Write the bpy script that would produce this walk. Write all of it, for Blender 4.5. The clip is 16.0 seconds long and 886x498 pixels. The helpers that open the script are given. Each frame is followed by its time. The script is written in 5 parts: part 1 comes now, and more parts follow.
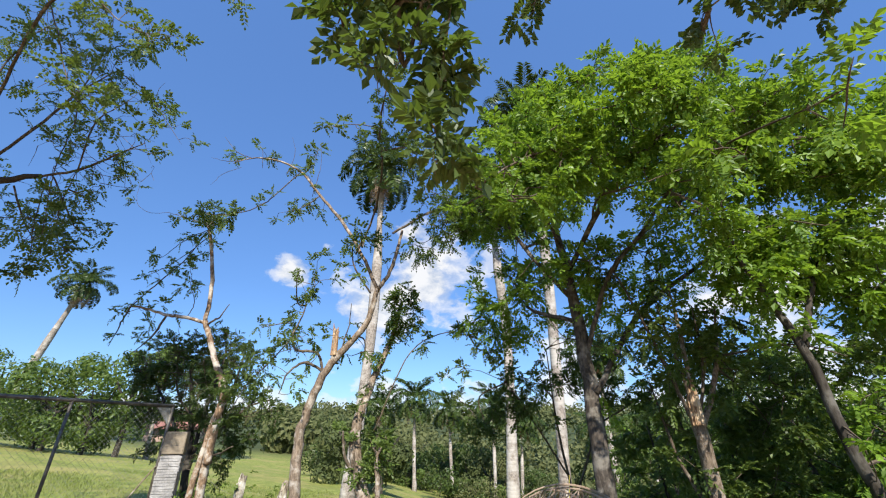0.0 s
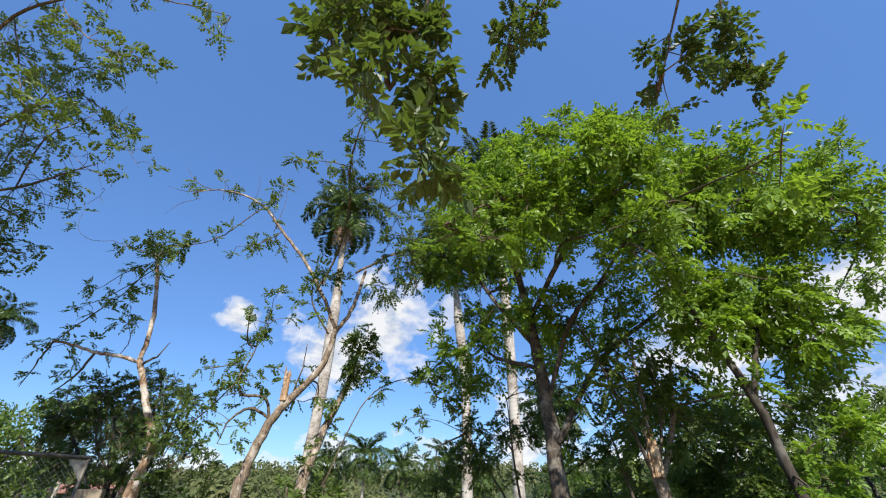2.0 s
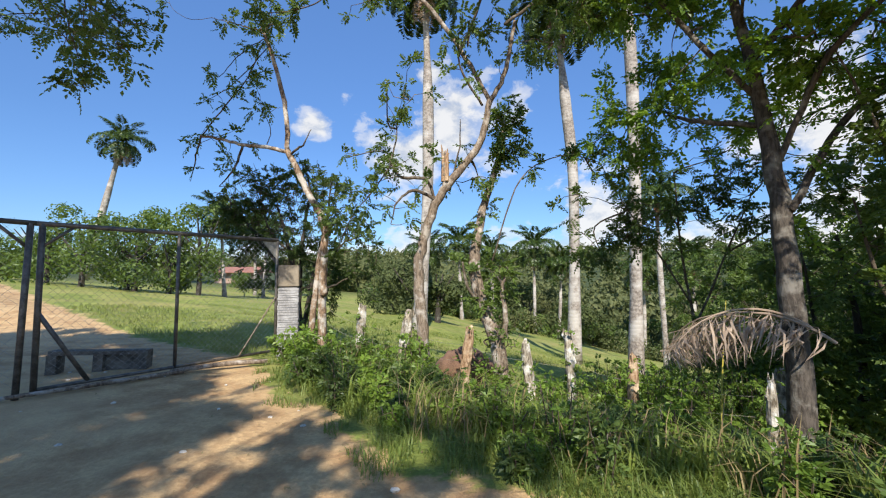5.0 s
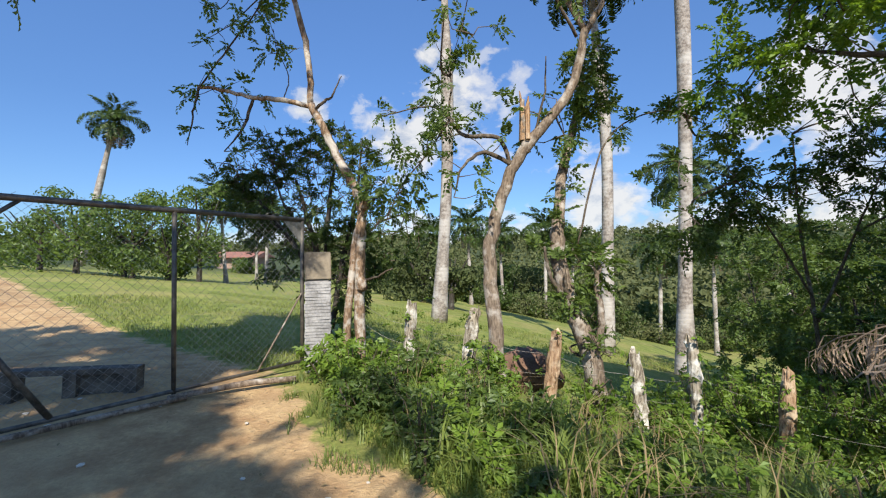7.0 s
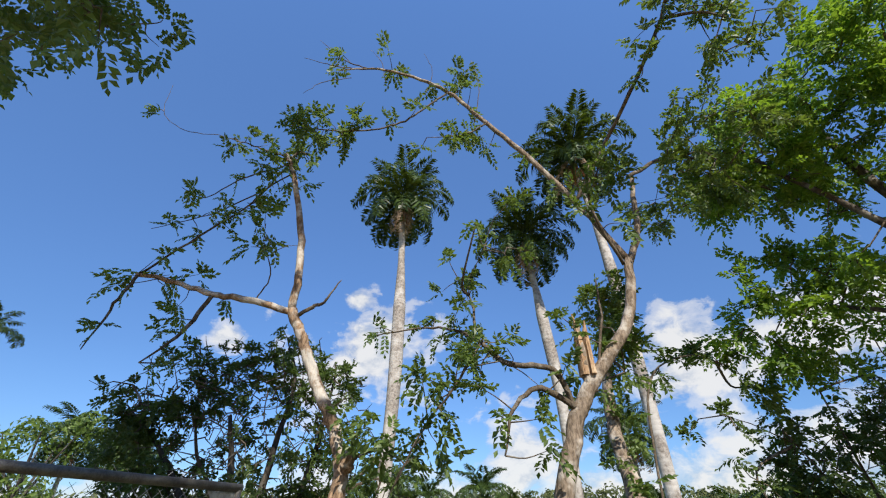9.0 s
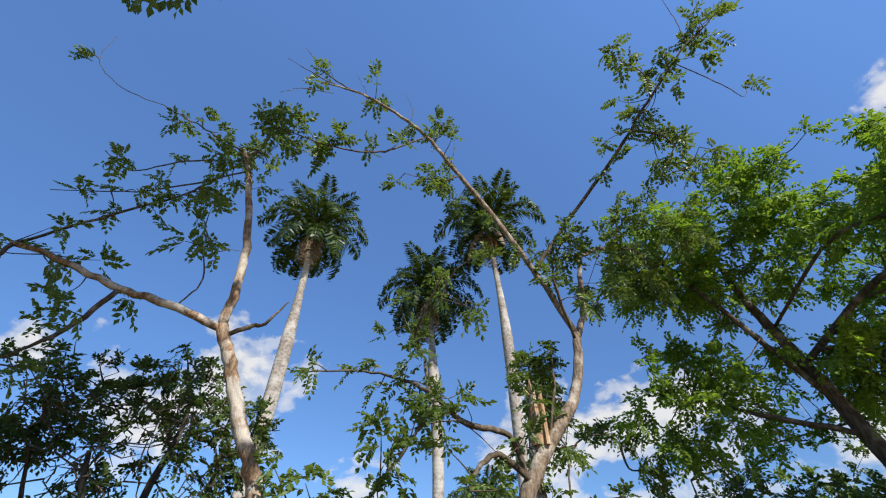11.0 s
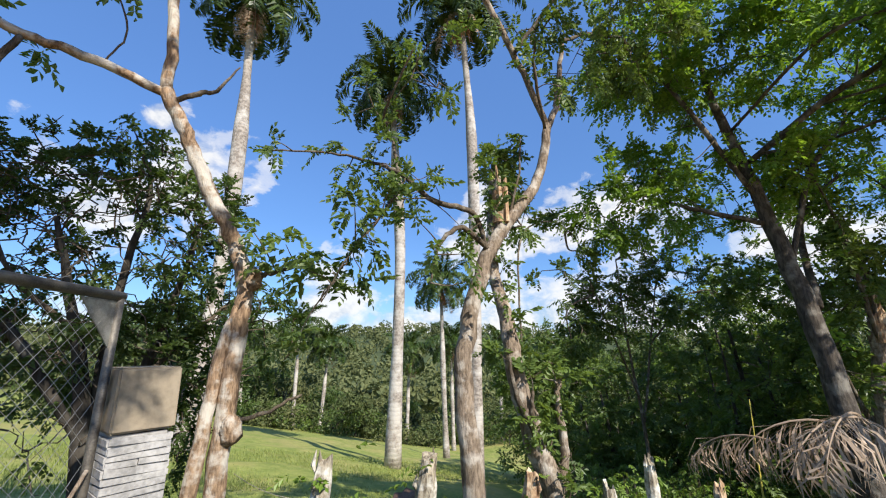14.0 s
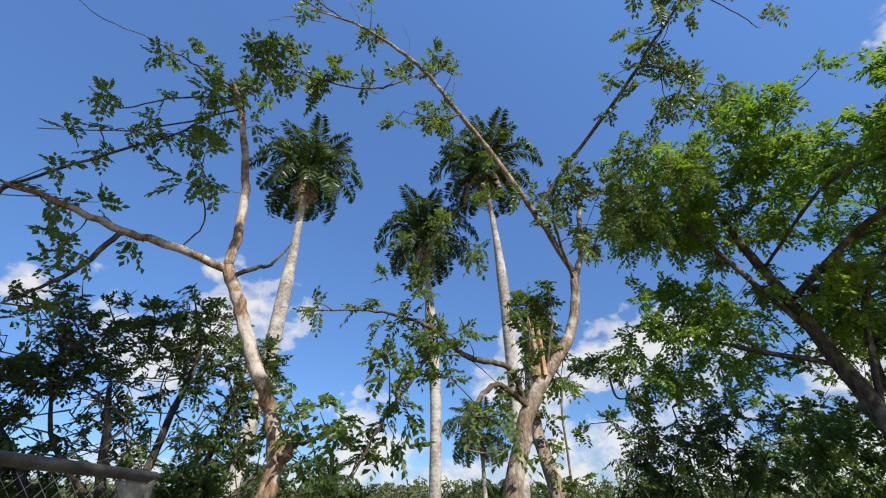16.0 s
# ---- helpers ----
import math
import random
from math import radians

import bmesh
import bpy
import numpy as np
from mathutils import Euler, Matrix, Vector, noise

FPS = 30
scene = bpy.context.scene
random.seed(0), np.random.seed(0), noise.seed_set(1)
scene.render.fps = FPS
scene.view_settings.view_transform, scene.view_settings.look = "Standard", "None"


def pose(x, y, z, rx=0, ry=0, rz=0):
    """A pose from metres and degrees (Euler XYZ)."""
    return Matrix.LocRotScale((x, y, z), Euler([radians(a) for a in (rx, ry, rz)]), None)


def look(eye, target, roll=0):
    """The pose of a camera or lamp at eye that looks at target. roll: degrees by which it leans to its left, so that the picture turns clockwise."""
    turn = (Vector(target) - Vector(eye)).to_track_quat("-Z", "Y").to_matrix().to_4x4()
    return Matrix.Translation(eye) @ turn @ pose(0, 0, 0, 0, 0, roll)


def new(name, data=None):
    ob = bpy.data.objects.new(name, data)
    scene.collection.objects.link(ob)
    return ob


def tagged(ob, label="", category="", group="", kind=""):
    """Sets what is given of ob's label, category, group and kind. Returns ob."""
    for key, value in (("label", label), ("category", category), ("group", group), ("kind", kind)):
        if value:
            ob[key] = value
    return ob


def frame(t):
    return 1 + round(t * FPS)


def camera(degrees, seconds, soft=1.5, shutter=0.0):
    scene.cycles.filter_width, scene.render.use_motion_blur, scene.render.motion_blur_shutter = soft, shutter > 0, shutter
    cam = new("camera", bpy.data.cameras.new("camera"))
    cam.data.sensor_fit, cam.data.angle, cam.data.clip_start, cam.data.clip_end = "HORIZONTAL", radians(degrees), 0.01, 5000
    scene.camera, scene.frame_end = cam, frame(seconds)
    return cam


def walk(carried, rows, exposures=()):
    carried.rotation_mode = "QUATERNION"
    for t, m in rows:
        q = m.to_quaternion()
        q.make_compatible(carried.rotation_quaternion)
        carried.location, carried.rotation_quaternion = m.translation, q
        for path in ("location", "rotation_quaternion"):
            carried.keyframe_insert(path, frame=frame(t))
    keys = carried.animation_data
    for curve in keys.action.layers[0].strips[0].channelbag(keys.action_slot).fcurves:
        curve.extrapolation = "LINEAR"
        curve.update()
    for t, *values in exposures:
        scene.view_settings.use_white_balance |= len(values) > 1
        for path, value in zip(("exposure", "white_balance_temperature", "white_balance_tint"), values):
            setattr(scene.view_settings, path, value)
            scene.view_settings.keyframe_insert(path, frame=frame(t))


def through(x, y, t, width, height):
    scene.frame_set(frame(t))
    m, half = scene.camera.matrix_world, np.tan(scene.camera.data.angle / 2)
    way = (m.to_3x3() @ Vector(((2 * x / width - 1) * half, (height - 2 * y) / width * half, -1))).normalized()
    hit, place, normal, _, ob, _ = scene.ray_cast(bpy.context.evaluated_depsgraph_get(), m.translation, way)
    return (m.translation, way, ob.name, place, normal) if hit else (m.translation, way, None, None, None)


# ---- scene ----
cam = camera(95.3, 16.0, soft=1.15)
PATH = [
    (0, (0.09, 0.051, 1.597), (0.084, 1.871, 2.426), 0.9),
    (0.5, (0.095, 0.029, 1.611), (0.189, 1.783, 2.568), 0.8),
    (1, (0.093, 0.024, 1.606), (0.236, 1.704, 2.682), 0.9),
    (1.5, (0.062, 0.078, 1.582), (0.227, 1.739, 2.684), 0.8),
    (2, (0.015, 0.156, 1.483), (0.193, 1.85, 2.53), 0.5),
    (2.5, (0.026, 0.159, 1.467), (0.158, 1.963, 2.322), 0.3),
    (3, (-0.083, 0.235, 1.46), (-0.048, 2.11, 2.155), 0.3),
    (3.5, (-0.514, 0.398, 1.432), (-0.523, 2.315, 2.004), 0.4),
    (4, (-0.895, 0.74, 1.369), (-0.932, 2.695, 1.788), 0.3),
    (4.5, (-1.234, 1.001, 1.366), (-1.34, 2.985, 1.598), 0.0),
    (4.7, (-1.374, 1.13, 1.38), (-1.507, 3.118, 1.547), 0.0),
    (6.8, (-2.551, 2.675, 1.457), (-2.685, 4.67, 1.498), -0.3),
    (7, (-2.663, 2.828, 1.473), (-2.794, 4.823, 1.512), -0.4),
    (7.5, (-2.982, 3.216, 1.593), (-3.095, 5.209, 1.716), -0.3),
    (8, (-3.268, 3.636, 1.661), (-3.23, 5.533, 2.295), -0.2),
    (8.5, (-3.568, 4.024, 1.707), (-3.411, 5.731, 2.737), -0.3),
    (8.7, (-3.666, 4.138, 1.717), (-3.481, 5.808, 2.801), -0.1),
    (10.8, (-4.484, 4.709, 1.757), (-3.923, 6.098, 3.081), 0.4),
    (11, (-4.542, 4.71, 1.774), (-3.879, 6.044, 3.108), 0.4),
    (11.5, (-4.59, 4.678, 1.852), (-3.769, 5.899, 3.207), 0.1),
    (12, (-4.554, 4.708, 1.811), (-3.69, 5.894, 3.17), -0.2),
    (12.5, (-4.48, 4.817, 1.568), (-3.576, 6.053, 2.855), 0.1),
    (13, (-4.499, 4.937, 1.46), (-3.431, 6.436, 2.244), -0.3),
    (13.5, (-4.511, 4.923, 1.476), (-3.433, 6.514, 2.028), -0.4),
    (14, (-4.551, 4.877, 1.628), (-3.51, 6.51, 2.128), -0.2),
    (14.5, (-4.593, 4.841, 1.74), (-3.598, 6.48, 2.31), -0.2),
    (15, (-4.602, 4.799, 1.767), (-3.669, 6.387, 2.545), -0.1),
    (15.5, (-4.616, 4.791, 1.759), (-3.769, 6.308, 2.75), -0.1),
    (16, (-4.61, 4.751, 1.751), (-3.845, 6.225, 2.865), -0.4),
]
LIGHTENING = [(0, 0.76), (1.5, 0.7), (3, 0.72), (4.5, 0.68), (7, 0.58), (8.5, 0.57), (11, 0.52), (12.5, 0.52), (13.3, 0.74), (14.5, 0.77), (15.3, 0.66), (16, 0.53)]
walk(cam, [(t, look(eye, target, roll)) for t, eye, target, roll in PATH], LIGHTENING)

# ---- light ----
SUN_TO = Vector((0.1, -1.0, 0.0)).normalized()
ELEV = radians(42)
SUN_DIR = (SUN_TO * math.cos(ELEV) + Vector((0, 0, math.sin(ELEV)))).normalized()
sun = new("sun", bpy.data.lights.new("sun", "SUN"))
sun.data.energy, sun.data.angle, sun.data.color = 4.8, radians(0.53), (1.0, 0.95, 0.86)
sun.matrix_world = look(SUN_DIR * 60, (0, 0, 0))

world = bpy.data.worlds.new("world")
scene.world = world
world.use_nodes = True


class Nodes:
    """A short way to write node trees."""

    def __init__(self, tree):
        self.tree = tree
        tree.nodes.clear()

    def add(self, kind, inputs=None, operation="", data_type="", blend_type="", attribute_name=""):
        node = self.tree.nodes.new(kind)
        if operation:
            node.operation = operation
        if data_type:
            node.data_type = data_type
        if blend_type:
            node.blend_type = blend_type
        if attribute_name:
            node.attribute_name = attribute_name
        for key, value in (inputs or {}).items():
            if isinstance(value, bpy.types.NodeSocket):
                self.tree.links.new(value, node.inputs[key])
            else:
                node.inputs[key].default_value = value
        return node

    def math(self, op, a, b=0.0, clamp=False):
        node = self.add("ShaderNodeMath", {0: a, 1: b}, operation=op)
        node.use_clamp = clamp
        return node.outputs[0]

    def ramp(self, fac, stops, ease="EASE"):
        node = self.add("ShaderNodeValToRGB", {"Fac": fac})
        node.color_ramp.interpolation = ease
        while len(node.color_ramp.elements) < len(stops):
            node.color_ramp.elements.new(0.5)
        for el, (at, col) in zip(node.color_ramp.elements, stops):
            el.position = at
            el.color = (*col, 1) if isinstance(col, tuple) else (col, col, col, 1)
        return node.outputs[0]

    def noise(self, vec, scale, detail=4.0, rough=0.55, distortion=0.0):
        return self.add("ShaderNodeTexNoise", {"Vector": vec, "Scale": scale, "Detail": detail, "Roughness": rough, "Distortion": distortion})

    def mix(self, fac, a, b, blend="MIX"):
        node = self.add("ShaderNodeMix", {"Factor": fac}, data_type="RGBA", blend_type=blend)
        for key, value in ((6, a), (7, b)):
            if isinstance(value, bpy.types.NodeSocket):
                self.tree.links.new(value, node.inputs[key])
            else:
                node.inputs[key].default_value = (*value, 1)
        return node.outputs[2]


# direction of each bank and how far it spreads
CLOUD_BANKS = [
    ((-0.03, 0.94, 0.33), 0.24), ((-0.15, 0.945, 0.28), 0.26), ((-0.35, 0.875, 0.337), 0.09), ((-0.09, 0.885, 0.45), 0.1),
    ((0.61, 0.74, 0.29), 0.26), ((0.77, 0.56, 0.29), 0.28), ((0.95, 0.24, 0.18), 0.25), ((0.79, -0.07, 0.6), 0.17), ((0.3, 0.95, 0.12), 0.25), ((-0.04, 0.92, 0.385), 0.18),
]


def build_sky():
    n = Nodes(world.node_tree)
    sky = n.add("ShaderNodeTexSky")
    sky.sky_type, sky.sun_disc, sky.sun_elevation, sky.sun_rotation = "NISHITA", False, ELEV, math.atan2(SUN_TO.x, SUN_TO.y)
    sky.altitude, sky.air_density, sky.dust_density, sky.ozone_density = 200.0, 1.0, 0.25, 3.0
    co = n.add("ShaderNodeTexCoord").outputs["Generated"]
    sep = n.add("ShaderNodeSeparateXYZ", {0: co})
    up = sep.outputs["Z"]
    # cumulus: a few heaped banks low over the hills and one puff higher up
    flat = n.add("ShaderNodeMapping", {"Vector": co, "Scale": (1.0, 1.0, 1.5), "Location": (0.37, 0.62, 0.0)}).outputs[0]
    big = n.noise(flat, 7.0, 3.0, 0.55, 0.3).outputs["Fac"]
    fine = n.noise(flat, 21.0, 6.0, 0.62, 0.25).outputs["Fac"]
    puff = n.math("ADD", n.math("MULTIPLY", n.math("SUBTRACT", big, 0.5), 1.5), n.math("MULTIPLY", n.math("SUBTRACT", fine, 0.5), 0.75))
    squash = n.add("ShaderNodeMapping", {"Vector": co, "Scale": (1.0, 1.0, 1.35)}).outputs[0]
    body = n.math("SUBTRACT", 0.42, n.math("MULTIPLY", n.math("MAXIMUM", up, 0.0), 3.6))
    body = n.math("ADD", body, n.math("MULTIPLY", sep.outputs["X"], 0.3))
    for (bx, by, bz), reach in CLOUD_BANKS:
        away = n.add("ShaderNodeVectorMath", {0: squash, 1: (bx, by, bz * 1.35)}, operation="DISTANCE").outputs["Value"]
        body = n.math("MAXIMUM", body, n.math("SUBTRACT", 0.55, n.math("DIVIDE", away, reach)))
    dens = n.math("ADD", n.math("MAXIMUM", body, -1.0), puff)
    mask = n.ramp(dens, [(0.0, 0.0), (0.16, 0.55), (0.4, 1.0)])
    lit = n.ramp(n.math("ADD", fine, n.math("MULTIPLY", n.math("SUBTRACT", big, 0.5), 0.8)), [(0.32, (0.6, 0.66, 0.76)), (0.6, (1.0, 0.99, 0.97))])
    cloud = n.mix(1.0, lit, (6.6, 6.6, 6.6), "MULTIPLY")
    deep = n.ramp(up, [(0.0, (0.52, 0.68, 0.92)), (0.3, (0.71, 0.93, 1.2)), (0.92, (1.36, 1.73, 2.15))], "LINEAR")
    tint = n.mix(1.0, sky.outputs[0], deep, "MULTIPLY")
    back = n.add("ShaderNodeBackground", {"Color": n.mix(n.math("MULTIPLY", mask, 0.9), tint, cloud), "Strength": 0.092})
    n.add("ShaderNodeOutputWorld", {"Surface": back.outputs[0]})


build_sky()


# ---- materials ----
def material(name):
    mat = bpy.data.materials.new(name)
    mat.use_nodes = True
    return mat, Nodes(mat.node_tree)


def finish(n, color, rough=0.8, bump=None, strength=0.4, distance=0.02, metal=0.0, spec=0.4):
    ins = {"Base Color": color if isinstance(color, bpy.types.NodeSocket) else (*color, 1), "Roughness": rough, "Metallic": metal, "Specular IOR Level": spec}
    shader = n.add("ShaderNodeBsdfPrincipled", ins)
    if bump is not None:
        node = n.add("ShaderNodeBump", {"Height": bump, "Strength": strength, "Distance": distance})
        n.tree.links.new(node.outputs[0], shader.inputs["Normal"])
    n.add("ShaderNodeOutputMaterial", {"Surface": shader.outputs[0]})
    return shader


def bark(name, light, mid, dark, scale=6.0, rings=0.0, patch=0.5):
    mat, n = material(name)
    co = n.add("ShaderNodeNewGeometry").outputs["Position"]
    tall = n.add("ShaderNodeMapping", {"Vector": co, "Scale": (1.0, 1.0, 0.28 if not rings else 1.0)}).outputs[0]
    grain = n.noise(tall, scale * 4, 6.0, 0.62, 0.4).outputs["Fac"]
    blot = n.noise(co, scale * 0.55, 4.0, 0.6).outputs["Fac"]
    color = n.mix(n.ramp(grain, [(0.32, 0.0), (0.68, 1.0)]), dark, mid)
    color = n.mix(n.ramp(blot, [(0.58 - patch * 0.22, 0.0), (0.72 - patch * 0.16, 1.0)]), color, light)
    height = grain
    if rings:
        wave = n.add("ShaderNodeTexWave", {"Vector": co, "Scale": rings, "Distortion": 1.6, "Detail": 2.0, "Detail Scale": 2.0})
        wave.wave_type, wave.bands_direction = "BANDS", "Z"
        band = wave.outputs["Fac"]
        color = n.mix(n.math("MULTIPLY", n.ramp(band, [(0.0, 1.0), (0.2, 0.0)]), 0.14), color, dark)
        height = n.math("ADD", grain, n.math("MULTIPLY", band, 0.25))
    finish(n, color, 0.88, height, 0.6, 0.025, spec=0.2)
    return mat


def leaf(name, young, old, glow, gloss=0.42, thin=0.32):
    """Leaves: each leaflet has its own tone, and light comes through it."""
    mat, n = material(name)
    geo = n.add("ShaderNodeNewGeometry")
    tone = geo.outputs["Random Per Island"]
    patch = n.noise(geo.outputs["Position"], 1.1, 3.0).outputs["Fac"]
    mixed = n.math("ADD", n.math("MULTIPLY", tone, 0.55), n.math("MULTIPLY", n.ramp(patch, [(0.35, 0.0), (0.65, 1.0)]), 0.45))
    own = n.add("ShaderNodeObjectInfo").outputs["Random"]
    mixed = n.math("ADD", n.math("MULTIPLY", mixed, 0.8), n.math("MULTIPLY", own, 0.2))
    color = n.mix(mixed, old, young)
    front = n.add("ShaderNodeBsdfPrincipled", {"Base Color": color, "Roughness": gloss, "Specular IOR Level": 0.32})
    through = n.add("ShaderNodeBsdfTranslucent", {"Color": n.mix(mixed, tuple(g * 0.6 for g in glow), glow)})
    both = n.add("ShaderNodeMixShader", {0: thin, 1: front.outputs[0], 2: through.outputs[0]})
    n.add("ShaderNodeOutputMaterial", {"Surface": both.outputs[0]})
    return mat


def plain(name, a, b, scale, rough, strength=0.4, distance=0.01, metal=0.0, detail=5.0):
    mat, n = material(name)
    co = n.add("ShaderNodeNewGeometry").outputs["Position"]
    coarse = n.noise(co, scale, detail, 0.62).outputs["Fac"]
    fine = n.noise(co, scale * 9, 4.0, 0.6).outputs["Fac"]
    fac = n.math("ADD", n.math("MULTIPLY", coarse, 0.65), n.math("MULTIPLY", fine, 0.35))
    finish(n, n.mix(n.ramp(fac, [(0.34, 0.0), (0.66, 1.0)]), a, b), rough, fac, strength, distance, metal)
    return mat


MAT_BARK_PALE = bark("pale_bark", (0.5, 0.45, 0.38), (0.35, 0.235, 0.145), (0.12, 0.075, 0.045), 11.0, 0.0, 0.62)
MAT_BARK_TAN = bark("tan_bark", (0.41, 0.36, 0.3), (0.28, 0.215, 0.155), (0.1, 0.072, 0.05), 10.0, 0.0, 0.45)
MAT_BARK_DARK = bark("dark_bark", (0.13, 0.12, 0.1), (0.07, 0.06, 0.048), (0.03, 0.024, 0.018), 5.0, 0.0, 0.3)
MAT_BARK_GREY = bark("grey_bark", (0.2, 0.18, 0.15), (0.11, 0.09, 0.072), (0.04, 0.033, 0.026), 7.0, 0.0, 0.35)
MAT_TWIG = bark("twig_bark", (0.22, 0.19, 0.15), (0.13, 0.1, 0.07), (0.06, 0.045, 0.03), 14.0, 0.0, 0.3)
MAT_PALM = bark("palm_bark", (0.47, 0.43, 0.38), (0.38, 0.33, 0.28), (0.17, 0.14, 0.115), 2.6, 1.9, 0.62)
MAT_DEAD = bark("dead_wood", (0.66, 0.62, 0.54), (0.42, 0.36, 0.27), (0.1, 0.075, 0.05), 9.0, 0.0, 0.55)
MAT_SPLIT = bark("split_wood", (0.55, 0.42, 0.28), (0.44, 0.29, 0.17), (0.18, 0.1, 0.055), 9.0, 0.0, 0.5)
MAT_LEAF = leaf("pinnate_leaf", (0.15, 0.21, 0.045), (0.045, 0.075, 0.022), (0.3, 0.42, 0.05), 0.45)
# brighter leaf copy; sun on the roadside canopies is put into its colour
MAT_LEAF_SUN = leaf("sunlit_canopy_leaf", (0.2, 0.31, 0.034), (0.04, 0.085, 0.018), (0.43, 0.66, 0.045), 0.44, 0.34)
# darker leaf copy; stands in for shade on overhead, understory and thicket crowns
MAT_LEAF_DARK_SHADE = leaf("dark_shade_leaf", (0.105, 0.15, 0.036), (0.03, 0.052, 0.015), (0.19, 0.29, 0.035), 0.45)
MAT_PALM_LEAF = leaf("palm_leaflet", (0.085, 0.13, 0.022), (0.018, 0.036, 0.01), (0.15, 0.21, 0.015), 0.4, 0.2)
MAT_PALM_DRY = leaf("dry_palm_leaflet", (0.56, 0.43, 0.32), (0.26, 0.175, 0.115), (0.36, 0.26, 0.17), 0.7)
MAT_FIBRE = plain("palm_fibre", (0.16, 0.075, 0.04), (0.5, 0.25, 0.14), 7.0, 0.9)
MAT_SHAFT = plain("palm_crownshaft", (0.07, 0.11, 0.03), (0.19, 0.22, 0.08), 3.0, 0.4)
MAT_GRASS = leaf("grass_blade", (0.23, 0.28, 0.06), (0.075, 0.115, 0.025), (0.36, 0.44, 0.07), 0.5)
MAT_PASTURE = leaf("pasture_blade", (0.31, 0.34, 0.085), (0.15, 0.19, 0.045), (0.42, 0.48, 0.1), 0.6)
MAT_WEED = leaf("weed_leaf", (0.2, 0.29, 0.04), (0.07, 0.125, 0.022), (0.38, 0.5, 0.055), 0.45)
MAT_STRAW = leaf("straw_blade", (0.42, 0.32, 0.15), (0.24, 0.17, 0.08), (0.3, 0.22, 0.1), 0.7)
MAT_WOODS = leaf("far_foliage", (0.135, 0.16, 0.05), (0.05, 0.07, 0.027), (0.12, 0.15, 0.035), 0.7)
# pale tone; on the hill woods it stands in for distance haze
MAT_WOODS_PALE_HAZE = leaf("far_pale_haze_foliage", (0.19, 0.195, 0.07), (0.075, 0.095, 0.035), (0.14, 0.17, 0.04), 0.7)
MAT_STEEL = plain("weathered_steel", (0.08, 0.07, 0.06), (0.2, 0.18, 0.15), 12.0, 0.55, metal=0.6)
MAT_WIRE = plain("galvanised_wire", (0.22, 0.21, 0.19), (0.42, 0.41, 0.38), 20.0, 0.5, metal=0.7)
MAT_CAP = plain("smooth_render", (0.2, 0.16, 0.11), (0.3, 0.245, 0.175), 3.0, 0.9)
MAT_BLOCK = plain("concrete_block", (0.2, 0.19, 0.18), (0.44, 0.42, 0.4), 5.0, 0.92, 0.6)
# mottled kerb concrete, its colour darkened for the shade it lies in
MAT_SHADE_CONCRETE = plain("shade_dark_concrete", (0.05, 0.043, 0.035), (0.19, 0.165, 0.13), 6.0, 0.95, 0.7)
MAT_MORTAR = plain("mortar", (0.23, 0.22, 0.205), (0.4, 0.38, 0.35), 8.0, 0.95)
MAT_ROOF = plain("red_roof", (0.22, 0.1, 0.07), (0.36, 0.17, 0.115), 1.5, 0.8)
MAT_WALL = plain("far_house_wall", (0.3, 0.2, 0.15), (0.42, 0.29, 0.22), 1.2, 0.85)
# reddish earth, darkened in colour to stand in for shade on the bank
MAT_SHADED_RED_EARTH = plain("shaded_red_earth", (0.09, 0.05, 0.032), (0.22, 0.125, 0.08), 3.5, 0.95, 0.8, 0.03)
MAT_STONE = plain("pale_stone", (0.4, 0.35, 0.28), (0.66, 0.6, 0.5), 9.0, 0.9)
MAT_YELLOW = plain("yellow_reed", (0.45, 0.36, 0.05), (0.62, 0.52, 0.1), 9.0, 0.6)


def build_ground_material():
    mat, n = material("ground")
    co = n.add("ShaderNodeNewGeometry").outputs["Position"]
    dirt_at = n.add("ShaderNodeAttribute", attribute_name="dirt").outputs["Fac"]
    wood_at = n.add("ShaderNodeAttribute", attribute_name="wood").outputs["Fac"]
    broad = n.noise(co, 0.35, 5.0, 0.6).outputs["Fac"]
    mid = n.noise(co, 2.3, 5.0, 0.62).outputs["Fac"]
    fine = n.noise(co, 22.0, 6.0, 0.65).outputs["Fac"]
    grass = n.mix(n.ramp(mid, [(0.3, 0.0), (0.7, 1.0)]), (0.18, 0.225, 0.045), (0.34, 0.35, 0.09))
    grass = n.mix(n.ramp(fine, [(0.35, 0.0), (0.7, 1.0)]), n.mix(0.5, grass, (0.07, 0.09, 0.025)), grass)
    grass = n.mix(n.math("MULTIPLY", n.ramp(broad, [(0.42, 0.0), (0.68, 1.0)]), 0.62), grass, (0.33, 0.27, 0.105))
    soil = n.mix(n.ramp(mid, [(0.32, 0.0), (0.68, 1.0)]), (0.37, 0.22, 0.105), (0.6, 0.41, 0.205))
    soil = n.mix(n.ramp(fine, [(0.4, 0.0), (0.66, 1.0)]), n.mix(0.28, soil, (0.18, 0.1, 0.055)), soil)
    soil = n.mix(n.ramp(broad, [(0.42, 0.0), (0.62, 0.55)]), soil, (0.57, 0.4, 0.21))
    edge = n.math("ADD", dirt_at, n.math("MULTIPLY", n.math("SUBTRACT", mid, 0.5), 0.9))
    color = n.mix(n.ramp(edge, [(0.42, 0.0), (0.58, 1.0)]), grass, soil)
    woods = n.mix(n.noise(co, 0.11, 6.0, 0.7).outputs["Fac"], (0.035, 0.052, 0.024), (0.085, 0.1, 0.04))
    color = n.mix(wood_at, color, woods)
    finish(n, color, 0.95, n.math("ADD", fine, mid), 0.7, 0.03, spec=0.15)
    return mat


